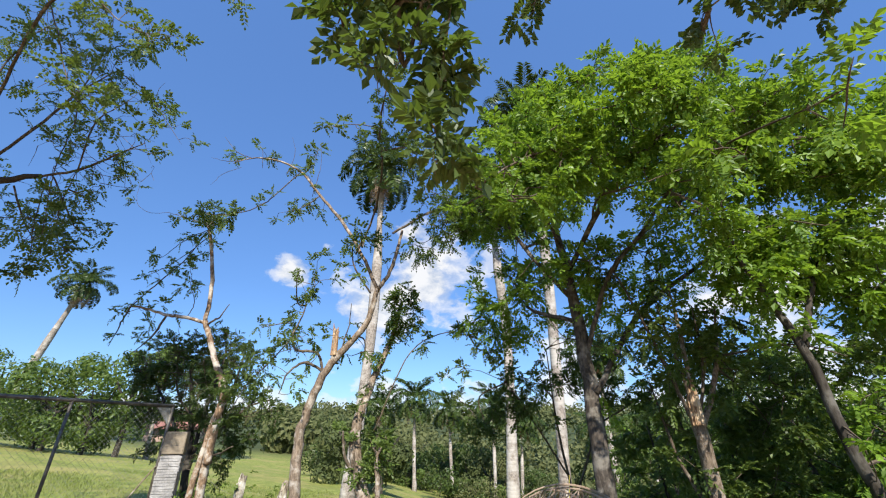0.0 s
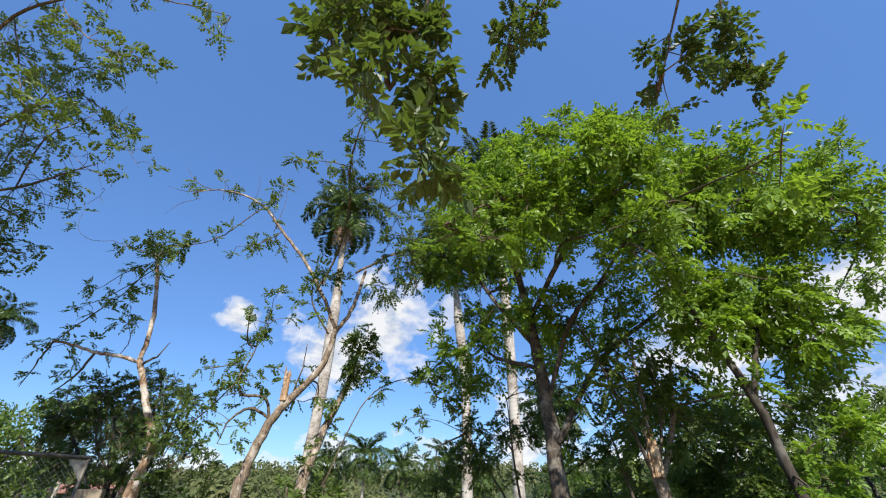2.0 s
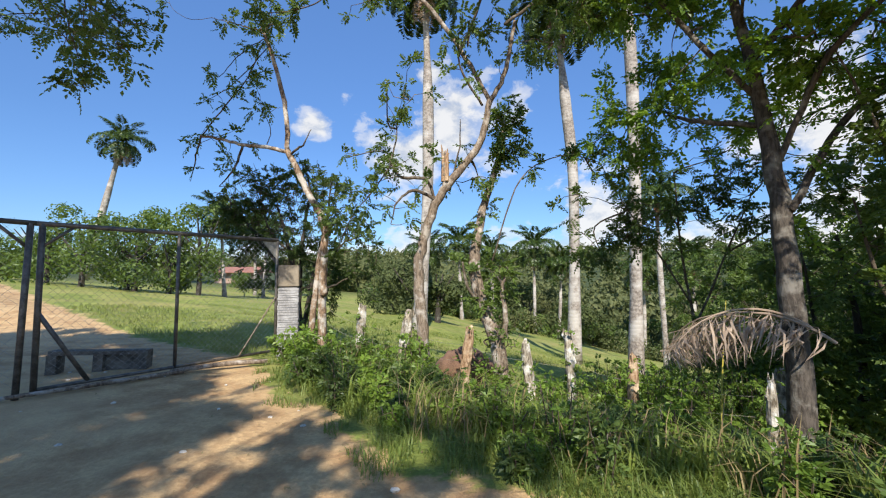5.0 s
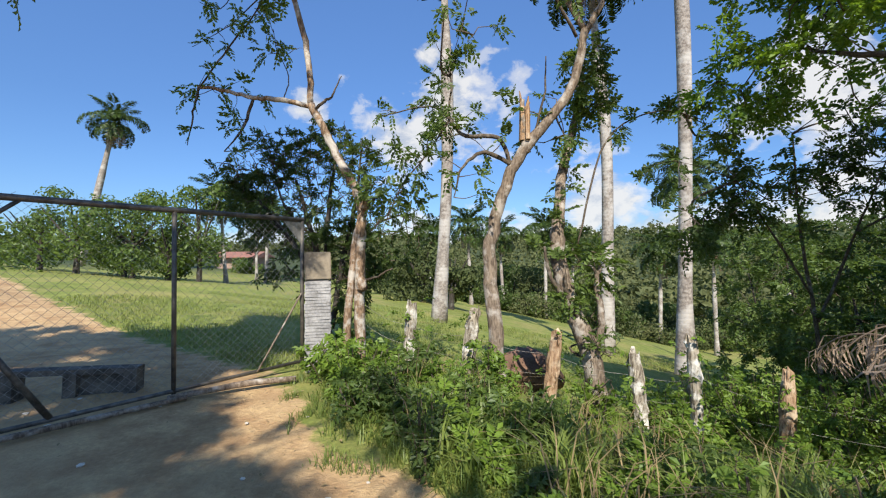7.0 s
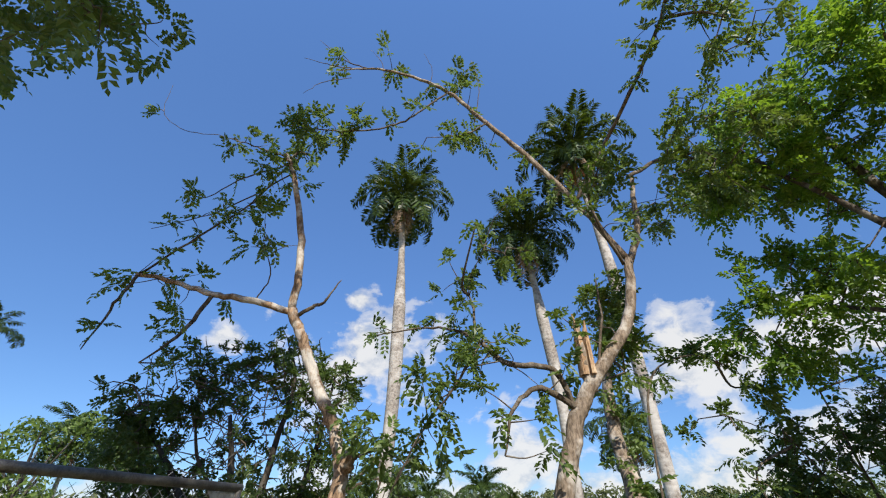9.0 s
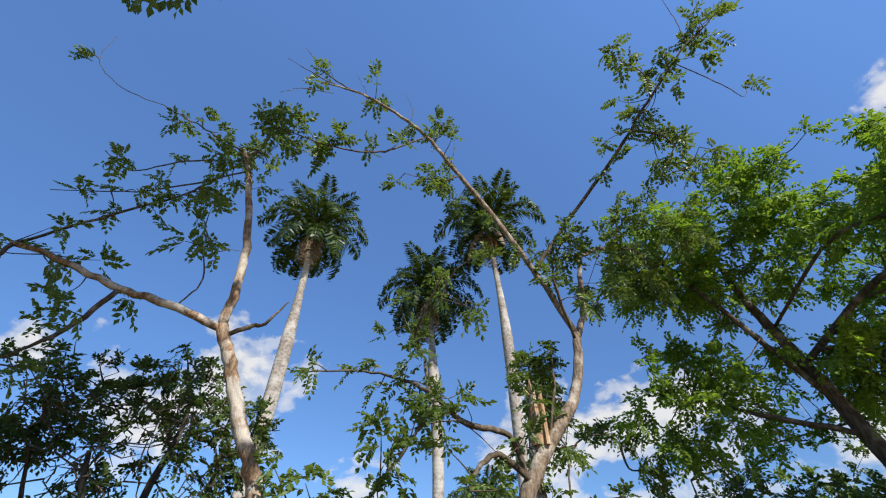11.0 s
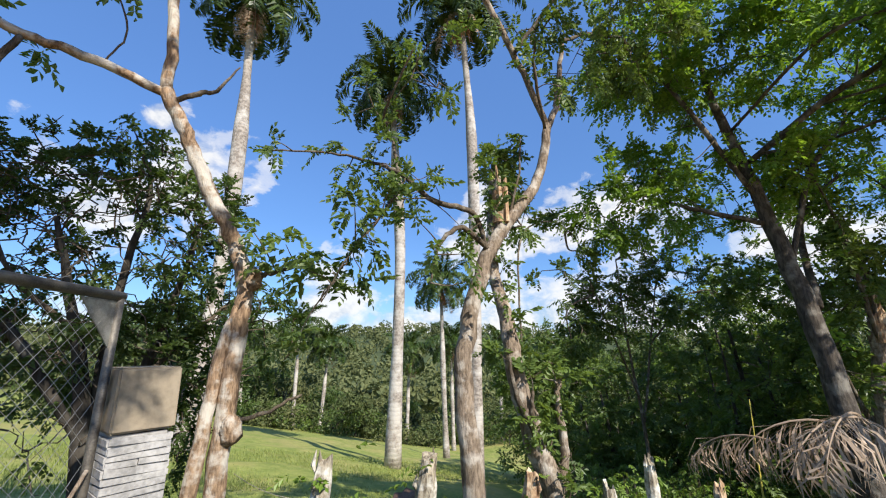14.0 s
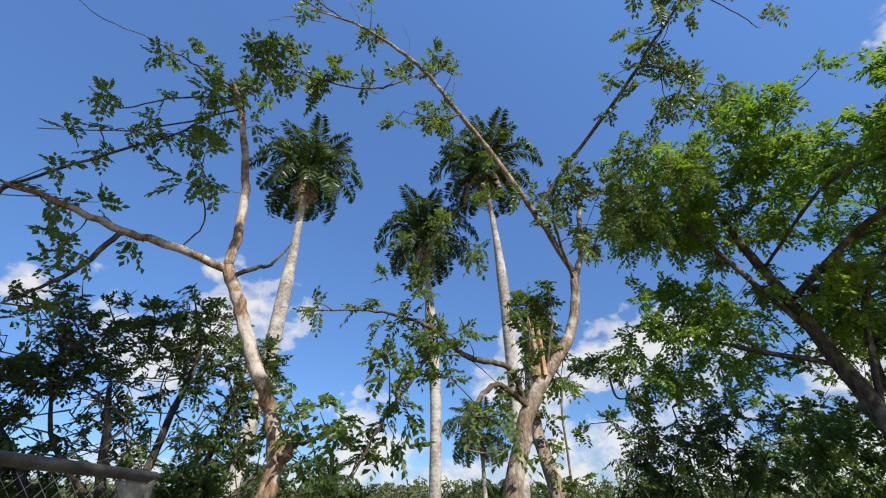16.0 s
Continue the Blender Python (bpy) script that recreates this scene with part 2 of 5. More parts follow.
MAT_GROUND = build_ground_material()


# ---- mesh helpers ----
RNG = np.random.default_rng(7)


def mesh_object(name, verts, faces, mat, parent=None, label="", smooth=False):
    data = bpy.data.meshes.new(name)
    data.from_pydata([tuple(v) for v in verts] if not isinstance(verts, np.ndarray) else verts.tolist(), [], faces if not isinstance(faces, np.ndarray) else faces.tolist())
    if mat is not None:
        data.materials.append(mat)
    if smooth:
        data.polygons.foreach_set("use_smooth", [True] * len(data.polygons))
    ob = new(name, data)
    if parent is not None:
        ob.parent = parent
    return tagged(ob, label) if label else ob


def thing(name, at, label, category, group="", kind=""):
    ob = new(name)
    ob.empty_display_size = 0.1
    ob.location = at
    return tagged(ob, label, category, group, kind)


def bezier(pts, steps=5):
    """A smooth line (Catmull-Rom) through the points."""
    p = np.array(pts, float)
    if len(p) < 3:
        t = np.linspace(0, 1, steps + 1)[:, None]
        return p[0] * (1 - t) + p[-1] * t
    ext = np.vstack([2 * p[0] - p[1], p, 2 * p[-1] - p[-2]])
    out = []
    for i in range(len(p) - 1):
        a, b, c, d = ext[i : i + 4]
        for t in np.linspace(0, 1, steps, endpoint=False):
            out.append(0.5 * (2 * b + (c - a) * t + (2 * a - 5 * b + 4 * c - d) * t**2 + (3 * b - a - 3 * c + d) * t**3))
    out.append(p[-1])
    return np.array(out)


def tube(line, radii, segs=8, rough=0.0, base=0, flat=1.0):
    """Vertices and faces of a tube along a line, closed at both ends."""
    line = np.asarray(line, float)
    n = len(line)
    radii = np.interp(np.linspace(0, 1, n), np.linspace(0, 1, len(radii)), radii)
    verts, faces = [], []
    side = None
    for i in range(n):
        d = line[min(i + 1, n - 1)] - line[max(i - 1, 0)]
        d = d / (np.linalg.norm(d) + 1e-9)
        if side is None:
            side = np.cross(d, (0.31, 0.87, 0.22))
        side = side - d * (side @ d)
        side /= np.linalg.norm(side) + 1e-9
        other = np.cross(d, side)
        for k in range(segs):
            a = 2 * math.pi * k / segs
            r = radii[i] * (1 + (RNG.uniform(-rough, rough) if rough else 0))
            verts.append(line[i] + r * (math.cos(a) * side + flat * math.sin(a) * other))
    for i in range(n - 1):
        for k in range(segs):
            j = (k + 1) % segs
            faces.append((base + i * segs + k, base + i * segs + j, base + (i + 1) * segs + j, base + (i + 1) * segs + k))
    faces.append(tuple(base + k for k in reversed(range(segs))))
    faces.append(tuple(base + (n - 1) * segs + k for k in range(segs)))
    return verts, faces


class Soup:
    """Gathers tubes or polygons into one mesh."""

    def __init__(self):
        self.verts, self.faces = [], []

    def tube(self, line, radii, segs=5, rough=0.0):
        v, f = tube(line, radii, segs, rough, len(self.verts))
        self.verts += v
        self.faces += f

    def box(self, size, m=Matrix()):
        x, y, z = (s / 2 for s in size)
        base = len(self.verts)
        self.verts += [tuple(m @ Vector((sx * x, sy * y, sz * z))) for sz in (-1, 1) for sx, sy in ((-1, -1), (1, -1), (1, 1), (-1, 1))]
        self.faces += [tuple(base + i for i in f) for f in ((3, 2, 1, 0), (4, 5, 6, 7), (0, 1, 5, 4), (1, 2, 6, 5), (2, 3, 7, 6), (3, 0, 4, 7))]

    def done(self, name, mat, parent=None, label="", smooth=False):
        return mesh_object(name, self.verts, self.faces, mat, parent, label, smooth)


def unit(v):
    return v / (np.linalg.norm(v, axis=-1, keepdims=True) + 1e-9)


def blades(base, along, normal, length, width, droop=0.25):
    """One pointed leaflet for each row: a quad bent at its tip."""
    along, normal = unit(along), unit(normal)
    side = unit(np.cross(along, normal))
    up = np.cross(side, along)
    l, w = length[:, None], width[:, None]
    v = np.stack([base, base + along * l * 0.56 + side * w * 0.5 + up * l * 0.03, base + along * l - up * l * droop, base + along * l * 0.56 - side * w * 0.5 + up * l * 0.03], 1)
    return v.reshape(-1, 3)


def quads(verts):
    return np.arange(len(verts)).reshape(-1, 4)


def compound_leaves(centres, ways, leaflets=11, length=0.24, leaflet=0.065, wide=0.46, rng=None):
    """Pinnate leaves: leaflets in pairs along a drooping stalk."""
    rng = rng or RNG
    n = len(centres)
    d = unit(ways + rng.normal(0, 0.35, (n, 3)))
    side = unit(np.cross(d, rng.normal(0, 0.35, (n, 3)) + (0, 0, 1)))
    up = np.cross(side, d)
    size = rng.uniform(0.7, 1.25, n)
    out = []
    for k in range(leaflets):
        pair, sgn = k // 2, (-1, 1)[k % 2]
        t = (pair + 1) / ((leaflets + 1) / 2)
        at = centres + d * (t * length * size)[:, None] - np.array((0, 0, 1.0)) * (0.35 * length * size * t * t)[:, None]
        way = d * 0.55 + side * sgn * 0.9 if k < leaflets - 1 else d
        way = way + rng.normal(0, 0.16, (n, 3)) - np.array((0, 0, 0.18))
        l = leaflet * size * rng.uniform(0.8, 1.2, n) * (1.1 - 0.35 * abs(t - 0.55))
        out.append(blades(at, way, up + rng.normal(0, 0.3, (n, 3)), l, l * wide))
    return np.concatenate(out)


def tuft_points(centre, radii, count, rng, shell=0.35):
    d = unit(rng.normal(0, 1, (count, 3)))
    r = rng.uniform(shell, 1.0, count) ** 0.6
    return np.array(centre) + d * r[:, None] * np.array(radii), d


def noise_gap(points, scale, level, seed):
    return np.array([noise.noise(Vector(p) * scale + Vector((seed, 0, 0))) > level for p in points])


def nearest(points, p):
    return points[np.argmin(((points - p) ** 2).sum(1))]


def branchwork(soup, hub, points, thick, thin, rng, off):
    """Twigs that join the points to the hub, each to its nearest neighbour further in."""
    order = np.argsort(((points - hub) ** 2).sum(1))
    known = [hub]
    for k in order:
        p = points[k]
        have = np.array(known)
        q = nearest(have, p)
        mid = (p + q) / 2 + rng.normal(0, 0.1 * np.linalg.norm(p - q) + 0.01, 3)
        soup.tube([q - off, mid - off, p - off], [thick, (thick + thin) / 2, thin], 4)
        known += [mid, p]


def tree(label, limbs, clumps=(), bark_mat=MAT_BARK_TAN, leaf_mat=MAT_LEAF, per=7, leaflet=0.075, length=0.22, seed=1, twig=0.009, sides=10, gap=-0.05, name="tree", category="tree", slim=0.8, bare=()):
    """A tree. limbs: (points, thick end, thin end, tufts borne on its outer part, tuft reach). The first is the trunk.
    clumps: (centre, radii, tufts): foliage masses joined to the limbs by twigs."""
    rng = np.random.default_rng(seed)
    base = limbs[0][0][0]
    root = thing(name, base, label, category)
    off = np.array(base, float)
    lines, tufts, ways = [], [], []
    twigs = Soup()
    for i, (pts, r0, r1, count, reach) in enumerate(limbs):
        r0, r1 = r0 * slim, r1 * slim
        line = bezier(pts, 6)
        line[1:-1] += rng.normal(0, r0 * 0.05 + 0.004, (len(line) - 2, 3))
        lines.append(line)
        v, f = tube(line - off, [r0 * (1.2 if i == 0 else 1.0), r0 * 0.97, (r0 + r1) / 2, r1], sides if r0 > 0.03 else 6, 0.06)
        mesh_object("trunk" if i == 0 else "limb", v, f, bark_mat if r0 > 0.034 else MAT_TWIG, root, smooth=True)
        for _ in range(int(count * 1.4)):
            at = line[int(len(line) * (0.3 + 0.7 * rng.uniform()) * 0.999)]
            way = unit(rng.normal(0, 1, 3) + (0, 0, 0.25))
            end = at + way * rng.uniform(0.2, 1.0) * reach
            twigs.tube(bezier([at - off, (at + end) / 2 - off + rng.normal(0, 0.06 * reach, 3), end - off], 3), [twig * 0.8, twig * 0.3], 4)
            tufts.append(end)
            ways.append(way)
    bones = np.concatenate(lines)
    for k, (centre, radii, count) in enumerate(clumps):
        pts, d = tuft_points(centre, radii, count, rng)
        ok = noise_gap(pts, 0.9, gap, seed + k * 3.1)
        if not ok.any():
            continue
        tufts += list(pts[ok])
        ways += list(d[ok])
        hub = nearest(bones, np.array(centre))
        branchwork(twigs, hub, pts[ok], twig, twig * 0.4, rng, off)
        inner = nearest(pts[ok], np.array(centre))
        twigs.tube(bezier([hub - off, (hub + inner) / 2 - off + rng.normal(0, 0.12, 3), inner - off], 4), [twig * 2.4, twig], 5)
    for centre, radii, count in bare:
        pts, _ = tuft_points(centre, radii, count, rng, 0.1)
        branchwork(twigs, nearest(bones, np.array(centre)), pts, twig * 0.9, twig * 0.3, rng, off)
    if twigs.verts:
        tagged(twigs.done("twig_work", MAT_TWIG, root), kind="stuff")
    if tufts:
        tufts, ways = np.array(tufts), np.array(ways)
        centres = np.repeat(tufts, per, 0) + rng.normal(0, length * 0.16, (len(tufts) * per, 3))
        out = unit(rng.normal(0, 1, (len(centres), 3))) + np.repeat(ways, per, 0) * 0.5 + (0, 0, 0.1)
        v = compound_leaves(centres - off, out, 11, length, leaflet, 0.6, rng)
        mesh_object("crown", v, quads(v), leaf_mat, root)
    return root


# ---- ground ----
def smooth(a, b, x):
    t = np.clip((x - a) / (b - a), 0, 1)
    return t * t * (3 - 2 * t)


def verge_edge(x):
    """The y at which the dirt gives way to the grass verge."""
    return np.interp(x, [-30, -5.2, -4.5, -4.0, -3.1, -1.9, -1.3, 1.0, 4.0, 30], [7.4, 7.4, 7.2, 6.3, 5.35, 4.3, 3.9, 3.0, 1.6, -8])


def height(x, y):
    x, y = np.asarray(x, float), np.asarray(y, float)
    a = x + 5.5
    fall = smooth(0.3, 5.0, y - verge_edge(x))
    right = -0.2 * np.clip(a, 0, 24) * fall
    left = 0.08 * np.clip(-a, 0, 60) * smooth(8, 16, y)
    back = -0.08 * np.clip(y - 8, 0, 45)
    near = right + left + back
    r = np.hypot(x + 4, y - 5)
    hill = 9 + 6 * np.sin(x * 0.011 + 0.7) + 4 * np.sin(x * 0.027 + y * 0.013)
    k = smooth(80, 330, r)
    return near * (1 - k) + hill * k


def ground_z(x, y):
    return float(height(x, y))


LANE = [(-6.1, 6.8), (-8.6, 8.6), (-12.0, 10.7), (-16.0, 13.2), (-34.0, 25.6), (-60.0, 43.0)]


def lane_distance(x, y):
    best = np.full(x.shape, 1e9)
    for (ax, ay), (bx, by) in zip(LANE[:-1], LANE[1:]):
        dx, dy = bx - ax, by - ay
        t = np.clip(((x - ax) * dx + (y - ay) * dy) / (dx * dx + dy * dy), 0, 1)
        best = np.minimum(best, np.hypot(x - ax - t * dx, y - ay - t * dy))
    return best


def build_ground():
    def steps(a, b, lo, hi):
        mid = np.arange(a, b, 0.14)
        return np.concatenate([lo + (a - lo) * (1 - np.geomspace(1, 0.0004, 60)), mid, b + (hi - b) * np.geomspace(0.0002, 1, 70)])

    xs, ys = np.unique(steps(-16, 10, -1400, 1400)), np.unique(steps(-4, 20, -1400, 1400))
    gx, gy = np.meshgrid(xs, ys)
    gz = height(gx, gy)
    close = (np.abs(gx) < 30) & (gy > -6) & (gy < 40)
    bumps = np.array([noise.noise(Vector((x * 0.9, y * 0.9, 0))) * 0.035 + noise.noise(Vector((x * 3, y * 3, 4))) * 0.012 + (noise.noise(Vector((x * 0.28, y * 0.28, 9))) * 0.3 * min(1.0, max(0.0, (y - 9.5) / 4)) if y > 9.5 else 0) if c else 0 for x, y, c in zip(gx.ravel(), gy.ravel(), close.ravel())])
    verts = np.stack([gx.ravel(), gy.ravel(), gz.ravel() + bumps], 1)
    w = len(xs)
    i = (np.arange(len(ys) - 1)[:, None] * w + np.arange(w - 1)).ravel()
    ob = mesh_object("ground", verts, np.stack([i, i + 1, i + w + 1, i + w], 1), MAT_GROUND, smooth=True)
    tagged(ob, "dirt road with grass verge and sloping green pasture", "ground", kind="structure")
    x, y = verts[:, 0], verts[:, 1]
    wave = np.array([0.45 * noise.noise(Vector((a * 1.1, 3.3, 0))) if abs(a) < 40 else 0 for a in x])
    dirt = np.clip(0.5 - (y - verge_edge(x) - wave) * 0.8, 0, 1) * (np.abs(x) < 40)
    lane = np.clip(1.3 - lane_distance(x, y) * 0.6, 0, 1) * (y > 5.5)
    wood = smooth(58, 82, np.hypot(x + 4, y - 5))
    for key, values in (("dirt", np.maximum(dirt, lane)), ("wood", wood)):
        ob.data.attributes.new(key, "FLOAT", "POINT").data.foreach_set("value", values.astype(np.float32))


build_ground()


# ---- palms ----
def frond_mesh(name, length, lift, bend, mat, rng, pairs=34, wide=0.05, reach=0.62, stalk=True, leaflets=True, hang=0.0):
    """A feather frond from its stalk's foot at the origin, pointing to +x."""
    soup = Soup()
    t = np.linspace(0, 1, 12)
    ang = lift - bend * t**1.25
    step = length / 11
    line = np.zeros((12, 3))
    for k in range(1, 12):
        line[k] = line[k - 1] + step * np.array([math.cos(ang[k]), 0.04 * math.sin(5 * t[k]), math.sin(ang[k])])
    if stalk:
        soup.tube(line, [0.045, 0.022, 0.006] if not hang else [0.02, 0.012, 0.004], 6)
    s = rng.uniform(0.1 if not hang else 0.02, 1.0, pairs * 2)
    s = np.sort(s)
    at = np.stack([np.interp(s, t, line[:, c]) for c in range(3)], 1)
    a = np.interp(s, t, ang)
    fwd = np.stack([np.cos(a), 0 * a, np.sin(a)], 1)
    sgn = np.where(np.arange(len(s)) % 2, 1.0, -1.0)
    way = fwd * 0.55 + np.stack([0 * s, sgn * 0.85, 0 * s], 1) + rng.normal(0, 0.14 + 0.22 * hang, (len(s), 3)) + np.array((0, 0, 0.1 - hang))
    l = reach * (0.45 + np.sin(np.pi * np.clip(s, 0.05, 0.97)) * 0.65) * rng.uniform(0.85, 1.1, len(s))
    v = blades(at, way, np.stack([-np.sin(a), 0 * a, np.cos(a)], 1) + rng.normal(0, 0.2, (len(s), 3)), l, np.full(len(s), wide), 0.42)
    base = len(soup.verts)
    if leaflets:
        soup.verts += [tuple(p) for p in v]
        soup.faces += [tuple(base + q) for q in quads(v)]
    data = bpy.data.meshes.new(name)
    data.from_pydata([tuple(p) for p in soup.verts], [], soup.faces)
    data.materials.append(mat)
    return data


FROND_RNG = np.random.default_rng(21)
FRONDS = {
    "up": [frond_mesh("frond", 3.3, 1.25, 1.05, MAT_PALM_LEAF, FROND_RNG, 60, 0.088, 0.72) for _ in range(2)],
    "mid": [frond_mesh("frond", 3.7, 0.8, 2.0, MAT_PALM_LEAF, FROND_RNG, 64, 0.088, 0.78) for _ in range(2)],
    "low": [frond_mesh("frond", 3.2, 0.0, 1.75, MAT_PALM_LEAF, FROND_RNG, 58, 0.095, 0.74) for _ in range(2)],
    "dead": [frond_mesh("dead_frond", 2.6, -0.85, 0.8, MAT_PALM_DRY, FROND_RNG, 40, 0.05)],
}


def palm(label, line, r0, r1, seed, scale=1.0, dead=3, group="palms in the pasture"):
    """A royal palm: bulging pale trunk, green crownshaft, feather fronds and a dry skirt."""
    rng = np.random.default_rng(seed)
    base = np.array(line[0], float)
    root = thing("palm_tree", tuple(base), label, "palm tree", group)
    pts = bezier(np.array(line) - base, 8)
    pts[0][2] -= 0.25
    v, f = tube(pts, [r0 * 1.55, r0 * 1.05, r0, r0 * 1.12, r0 * 1.1, r1 * 1.05, r1], 14, 0.015)
    mesh_object("trunk", v, f, MAT_PALM, root, smooth=True)
    top = pts[-1]
    d = unit(pts[-1] - pts[-4])
    v, f = tube([top, top + d * 0.9 * scale, top + d * 1.8 * scale], [r1 * 1.1, r1 * 1.15, r1 * 0.5], 10)
    mesh_object("crownshaft", v, f, MAT_SHAFT, root, smooth=True)
    skirt = Soup()
    for k in range(26):
        a = rng.uniform(0, 2 * math.pi)
        out = np.array([math.cos(a), math.sin(a), 0])
        p0 = top + d * 0.7 * scale + out * r1
        skirt.tube([p0, p0 + out * 0.16 * scale + (0, 0, -0.25), p0 + out * rng.uniform(0.15, 0.45) * scale + np.array((0, 0, -rng.uniform(0.6, 1.25) * scale))], [0.035, 0.03, 0.008], 4)
    skirt.done("fibre_skirt", MAT_FIBRE, root, "dry reddish-brown leaf-base fibres")
    heart = top + d * 1.75 * scale
    for kind, count in (("up", 7), ("mid", 12), ("low", 10), ("dead", dead)):
        for k in range(count):
            data = FRONDS[kind][k % len(FRONDS[kind])]
            ob = new("frond" if kind != "dead" else "dead_frond", data)
            ob.parent = root
            turn = 360 * (k + rng.uniform(-0.3, 0.3)) / count + {"up": 0, "mid": 20, "low": 45, "dead": 70}[kind]
            ob.matrix_basis = Matrix.Translation(heart - d * (0.25 if kind in ("low", "dead") else 0)) @ pose(0, 0, 0, rng.uniform(-12, 12), rng.uniform(-9, 9), turn) @ Matrix.Scale(scale * rng.uniform(0.88, 1.1), 4)
    return root


PALM_B = palm("tall royal palm with pale leaning trunk and ragged crown", [(-4.05, 20.8, -1.5), (-3.65, 20.8, 5.0), (-3.62, 20.8, 10.0), (-3.75, 20.8, 14.7)], 0.25, 0.15, 3, 0.9)
PALM_C = palm("royal palm with straight pale trunk on grassy slope", [(3.3, 21.0, -2.9), (3.42, 21.0, 5.5), (3.1, 21.0, 10.0), (2.85, 21.0, 13.0)], 0.235, 0.14, 4, 0.9)
PALM_D = palm("slender royal palm with grey-white trunk above the pasture", [(4.6, 17.2, -3.3), (4.78, 17.2, 4.4), (4.75, 17.2, 10.5), (4.4, 17.2, 15.4)], 0.21, 0.13, 5, 0.9)
PALM_A = palm("lone palm leaning over distant bushes", [(-52.0, 51.0, 1.0), (-50.0, 51.0, 9.0), (-48.0, 51.0, 17.0)], 0.36, 0.27, 6, 1.12, 7)
for px, py, ph, ps, seed in ((-26.5, 41.0, 6.6, 0.95, 11), (-31.0, 55.0, 8.0, 1.0, 12), (-28.0, 51.5, 7.2, 1.0, 13), (11.7, 30.0, 10.5, 0.85, 14), (5.8, 48.7, 8.3, 1.0, 15), (8.4, 48.5, 7.0, 0.9, 16), (-2.5, 46.0, 7.0, 0.9, 17), (16.0, 44.0, 7.5, 0.95, 18), (-7.5, 18.0 + 32, 6.0, 0.9, 19), (19.0, 40.0, 8.5, 0.9, 20), (1.5, 52.0, 7.5, 0.9, 22), (26.0, 41.0, 8.0, 0.95, 23)):
    pz = ground_z(px, py)
    lean = ((seed * 37) % 11 - 5) * 0.06
    palm("small distant palm with thin white trunk", [(px, py, pz), (px + lean, py, pz + ph * 0.5), (px + lean * 1.6, py, pz + ph)], 0.17, 0.12, seed, ps, 2, "distant palms")


# ---- trees along the fence ----
def build_fence_tree_by_pillar():
    limbs = [
        ([(-4.2, 8.42, -0.15), (-4.2, 8.4, 0.9), (-4.18, 8.4, 1.7), (-4.17, 8.4, 2.15), (-4.29, 8.4, 2.5), (-4.5, 8.4, 2.87), (-4.69, 8.4, 3.26), (-4.9, 8.4, 3.66)], 0.084, 0.066, 0, 0),
        ([(-4.42, 8.42, -0.1), (-4.35, 8.4, 0.9), (-4.27, 8.4, 1.7), (-4.2, 8.4, 2.0)], 0.07, 0.04, 0, 0),
        ([(-4.9, 8.4, 3.63), (-4.93, 8.4, 4.3), (-5.12, 8.4, 5.1), (-5.34, 8.4, 5.75), (-5.46, 8.4, 6.0)], 0.054, 0.028, 3, 0.35),
        ([(-4.88, 8.4, 3.62), (-5.36, 8.4, 3.74), (-5.75, 8.4, 3.78), (-6.25, 8.4, 3.92), (-6.58, 8.4, 3.96)], 0.045, 0.026, 6, 0.4),
        ([(-6.56, 8.4, 3.96), (-6.63, 8.38, 3.6), (-6.7, 8.35, 3.1)], 0.022, 0.006, 1, 0.2),
        ([(-6.56, 8.4, 3.96), (-6.2, 8.4, 4.42), (-5.7, 8.4, 5.05), (-5.4, 8.4, 5.75)], 0.016, 0.01, 3, 0.3),
        ([(-5.44, 8.4, 5.95), (-5.7, 8.4, 6.02), (-6.05, 8.4, 6.13), (-6.44, 8.4, 6.25)], 0.016, 0.006, 4, 0.25),
        ([(-6.44, 8.4, 6.25), (-6.8, 8.35, 6.2), (-7.1, 8.3, 6.35), (-7.24, 8.3, 6.6), (-7.3, 8.3, 7.1)], 0.006, 0.003, 1, 0.1),
        ([(-5.4, 8.4, 5.9), (-5.3, 8.4, 6.05), (-5.2, 8.45, 6.1)], 0.02, 0.006, 5, 0.22),
        ([(-5.36, 8.4, 5.8), (-5.65, 8.4, 5.65), (-5.95, 8.4, 5.42), (-6.25, 8.4, 5.1), (-6.5, 8.3, 5.15)], 0.012, 0.005, 4, 0.25),
        ([(-5.3, 8.4, 5.65), (-5.7, 8.4, 5.2), (-6.1, 8.4, 4.85), (-6.6, 8.3, 4.5)], 0.012, 0.004, 3, 0.25),
        ([(-5.62, 8.4, 5.27), (-5.7, 8.35, 4.95), (-5.9, 8.3, 4.68)], 0.008, 0.004, 4, 0.22),
        ([(-5.3, 8.4, 3.74), (-5.2, 8.35, 4.05), (-5.35, 8.3, 4.4), (-5.4, 8.3, 4.7)], 0.01, 0.004, 4, 0.2),
        ([(-5.3, 8.33, 4.25), (-5.1, 8.3, 4.4), (-4.95, 8.3, 4.42)], 0.006, 0.002, 0, 0.1),
        ([(-5.75, 8.4, 3.76), (-5.9, 8.4, 3.35), (-6.15, 8.35, 3.0)], 0.028, 0.008, 3, 0.35),
        ([(-4.86, 8.4, 3.56), (-4.68, 8.35, 3.68), (-4.55, 8.3, 3.74), (-4.42, 8.3, 4.0)], 0.03, 0.008, 0, 0.2),
        ([(-4.15, 8.38, 1.15), (-3.95, 8.3, 1.2), (-3.7, 8.25, 1.32)], 0.022, 0.012, 0, 0.1),
        ([(-4.17, 8.36, 2.2), (-4.02, 8.3, 2.25), (-3.85, 8.2, 2.3)], 0.03, 0.01, 6, 0.4),
    ]
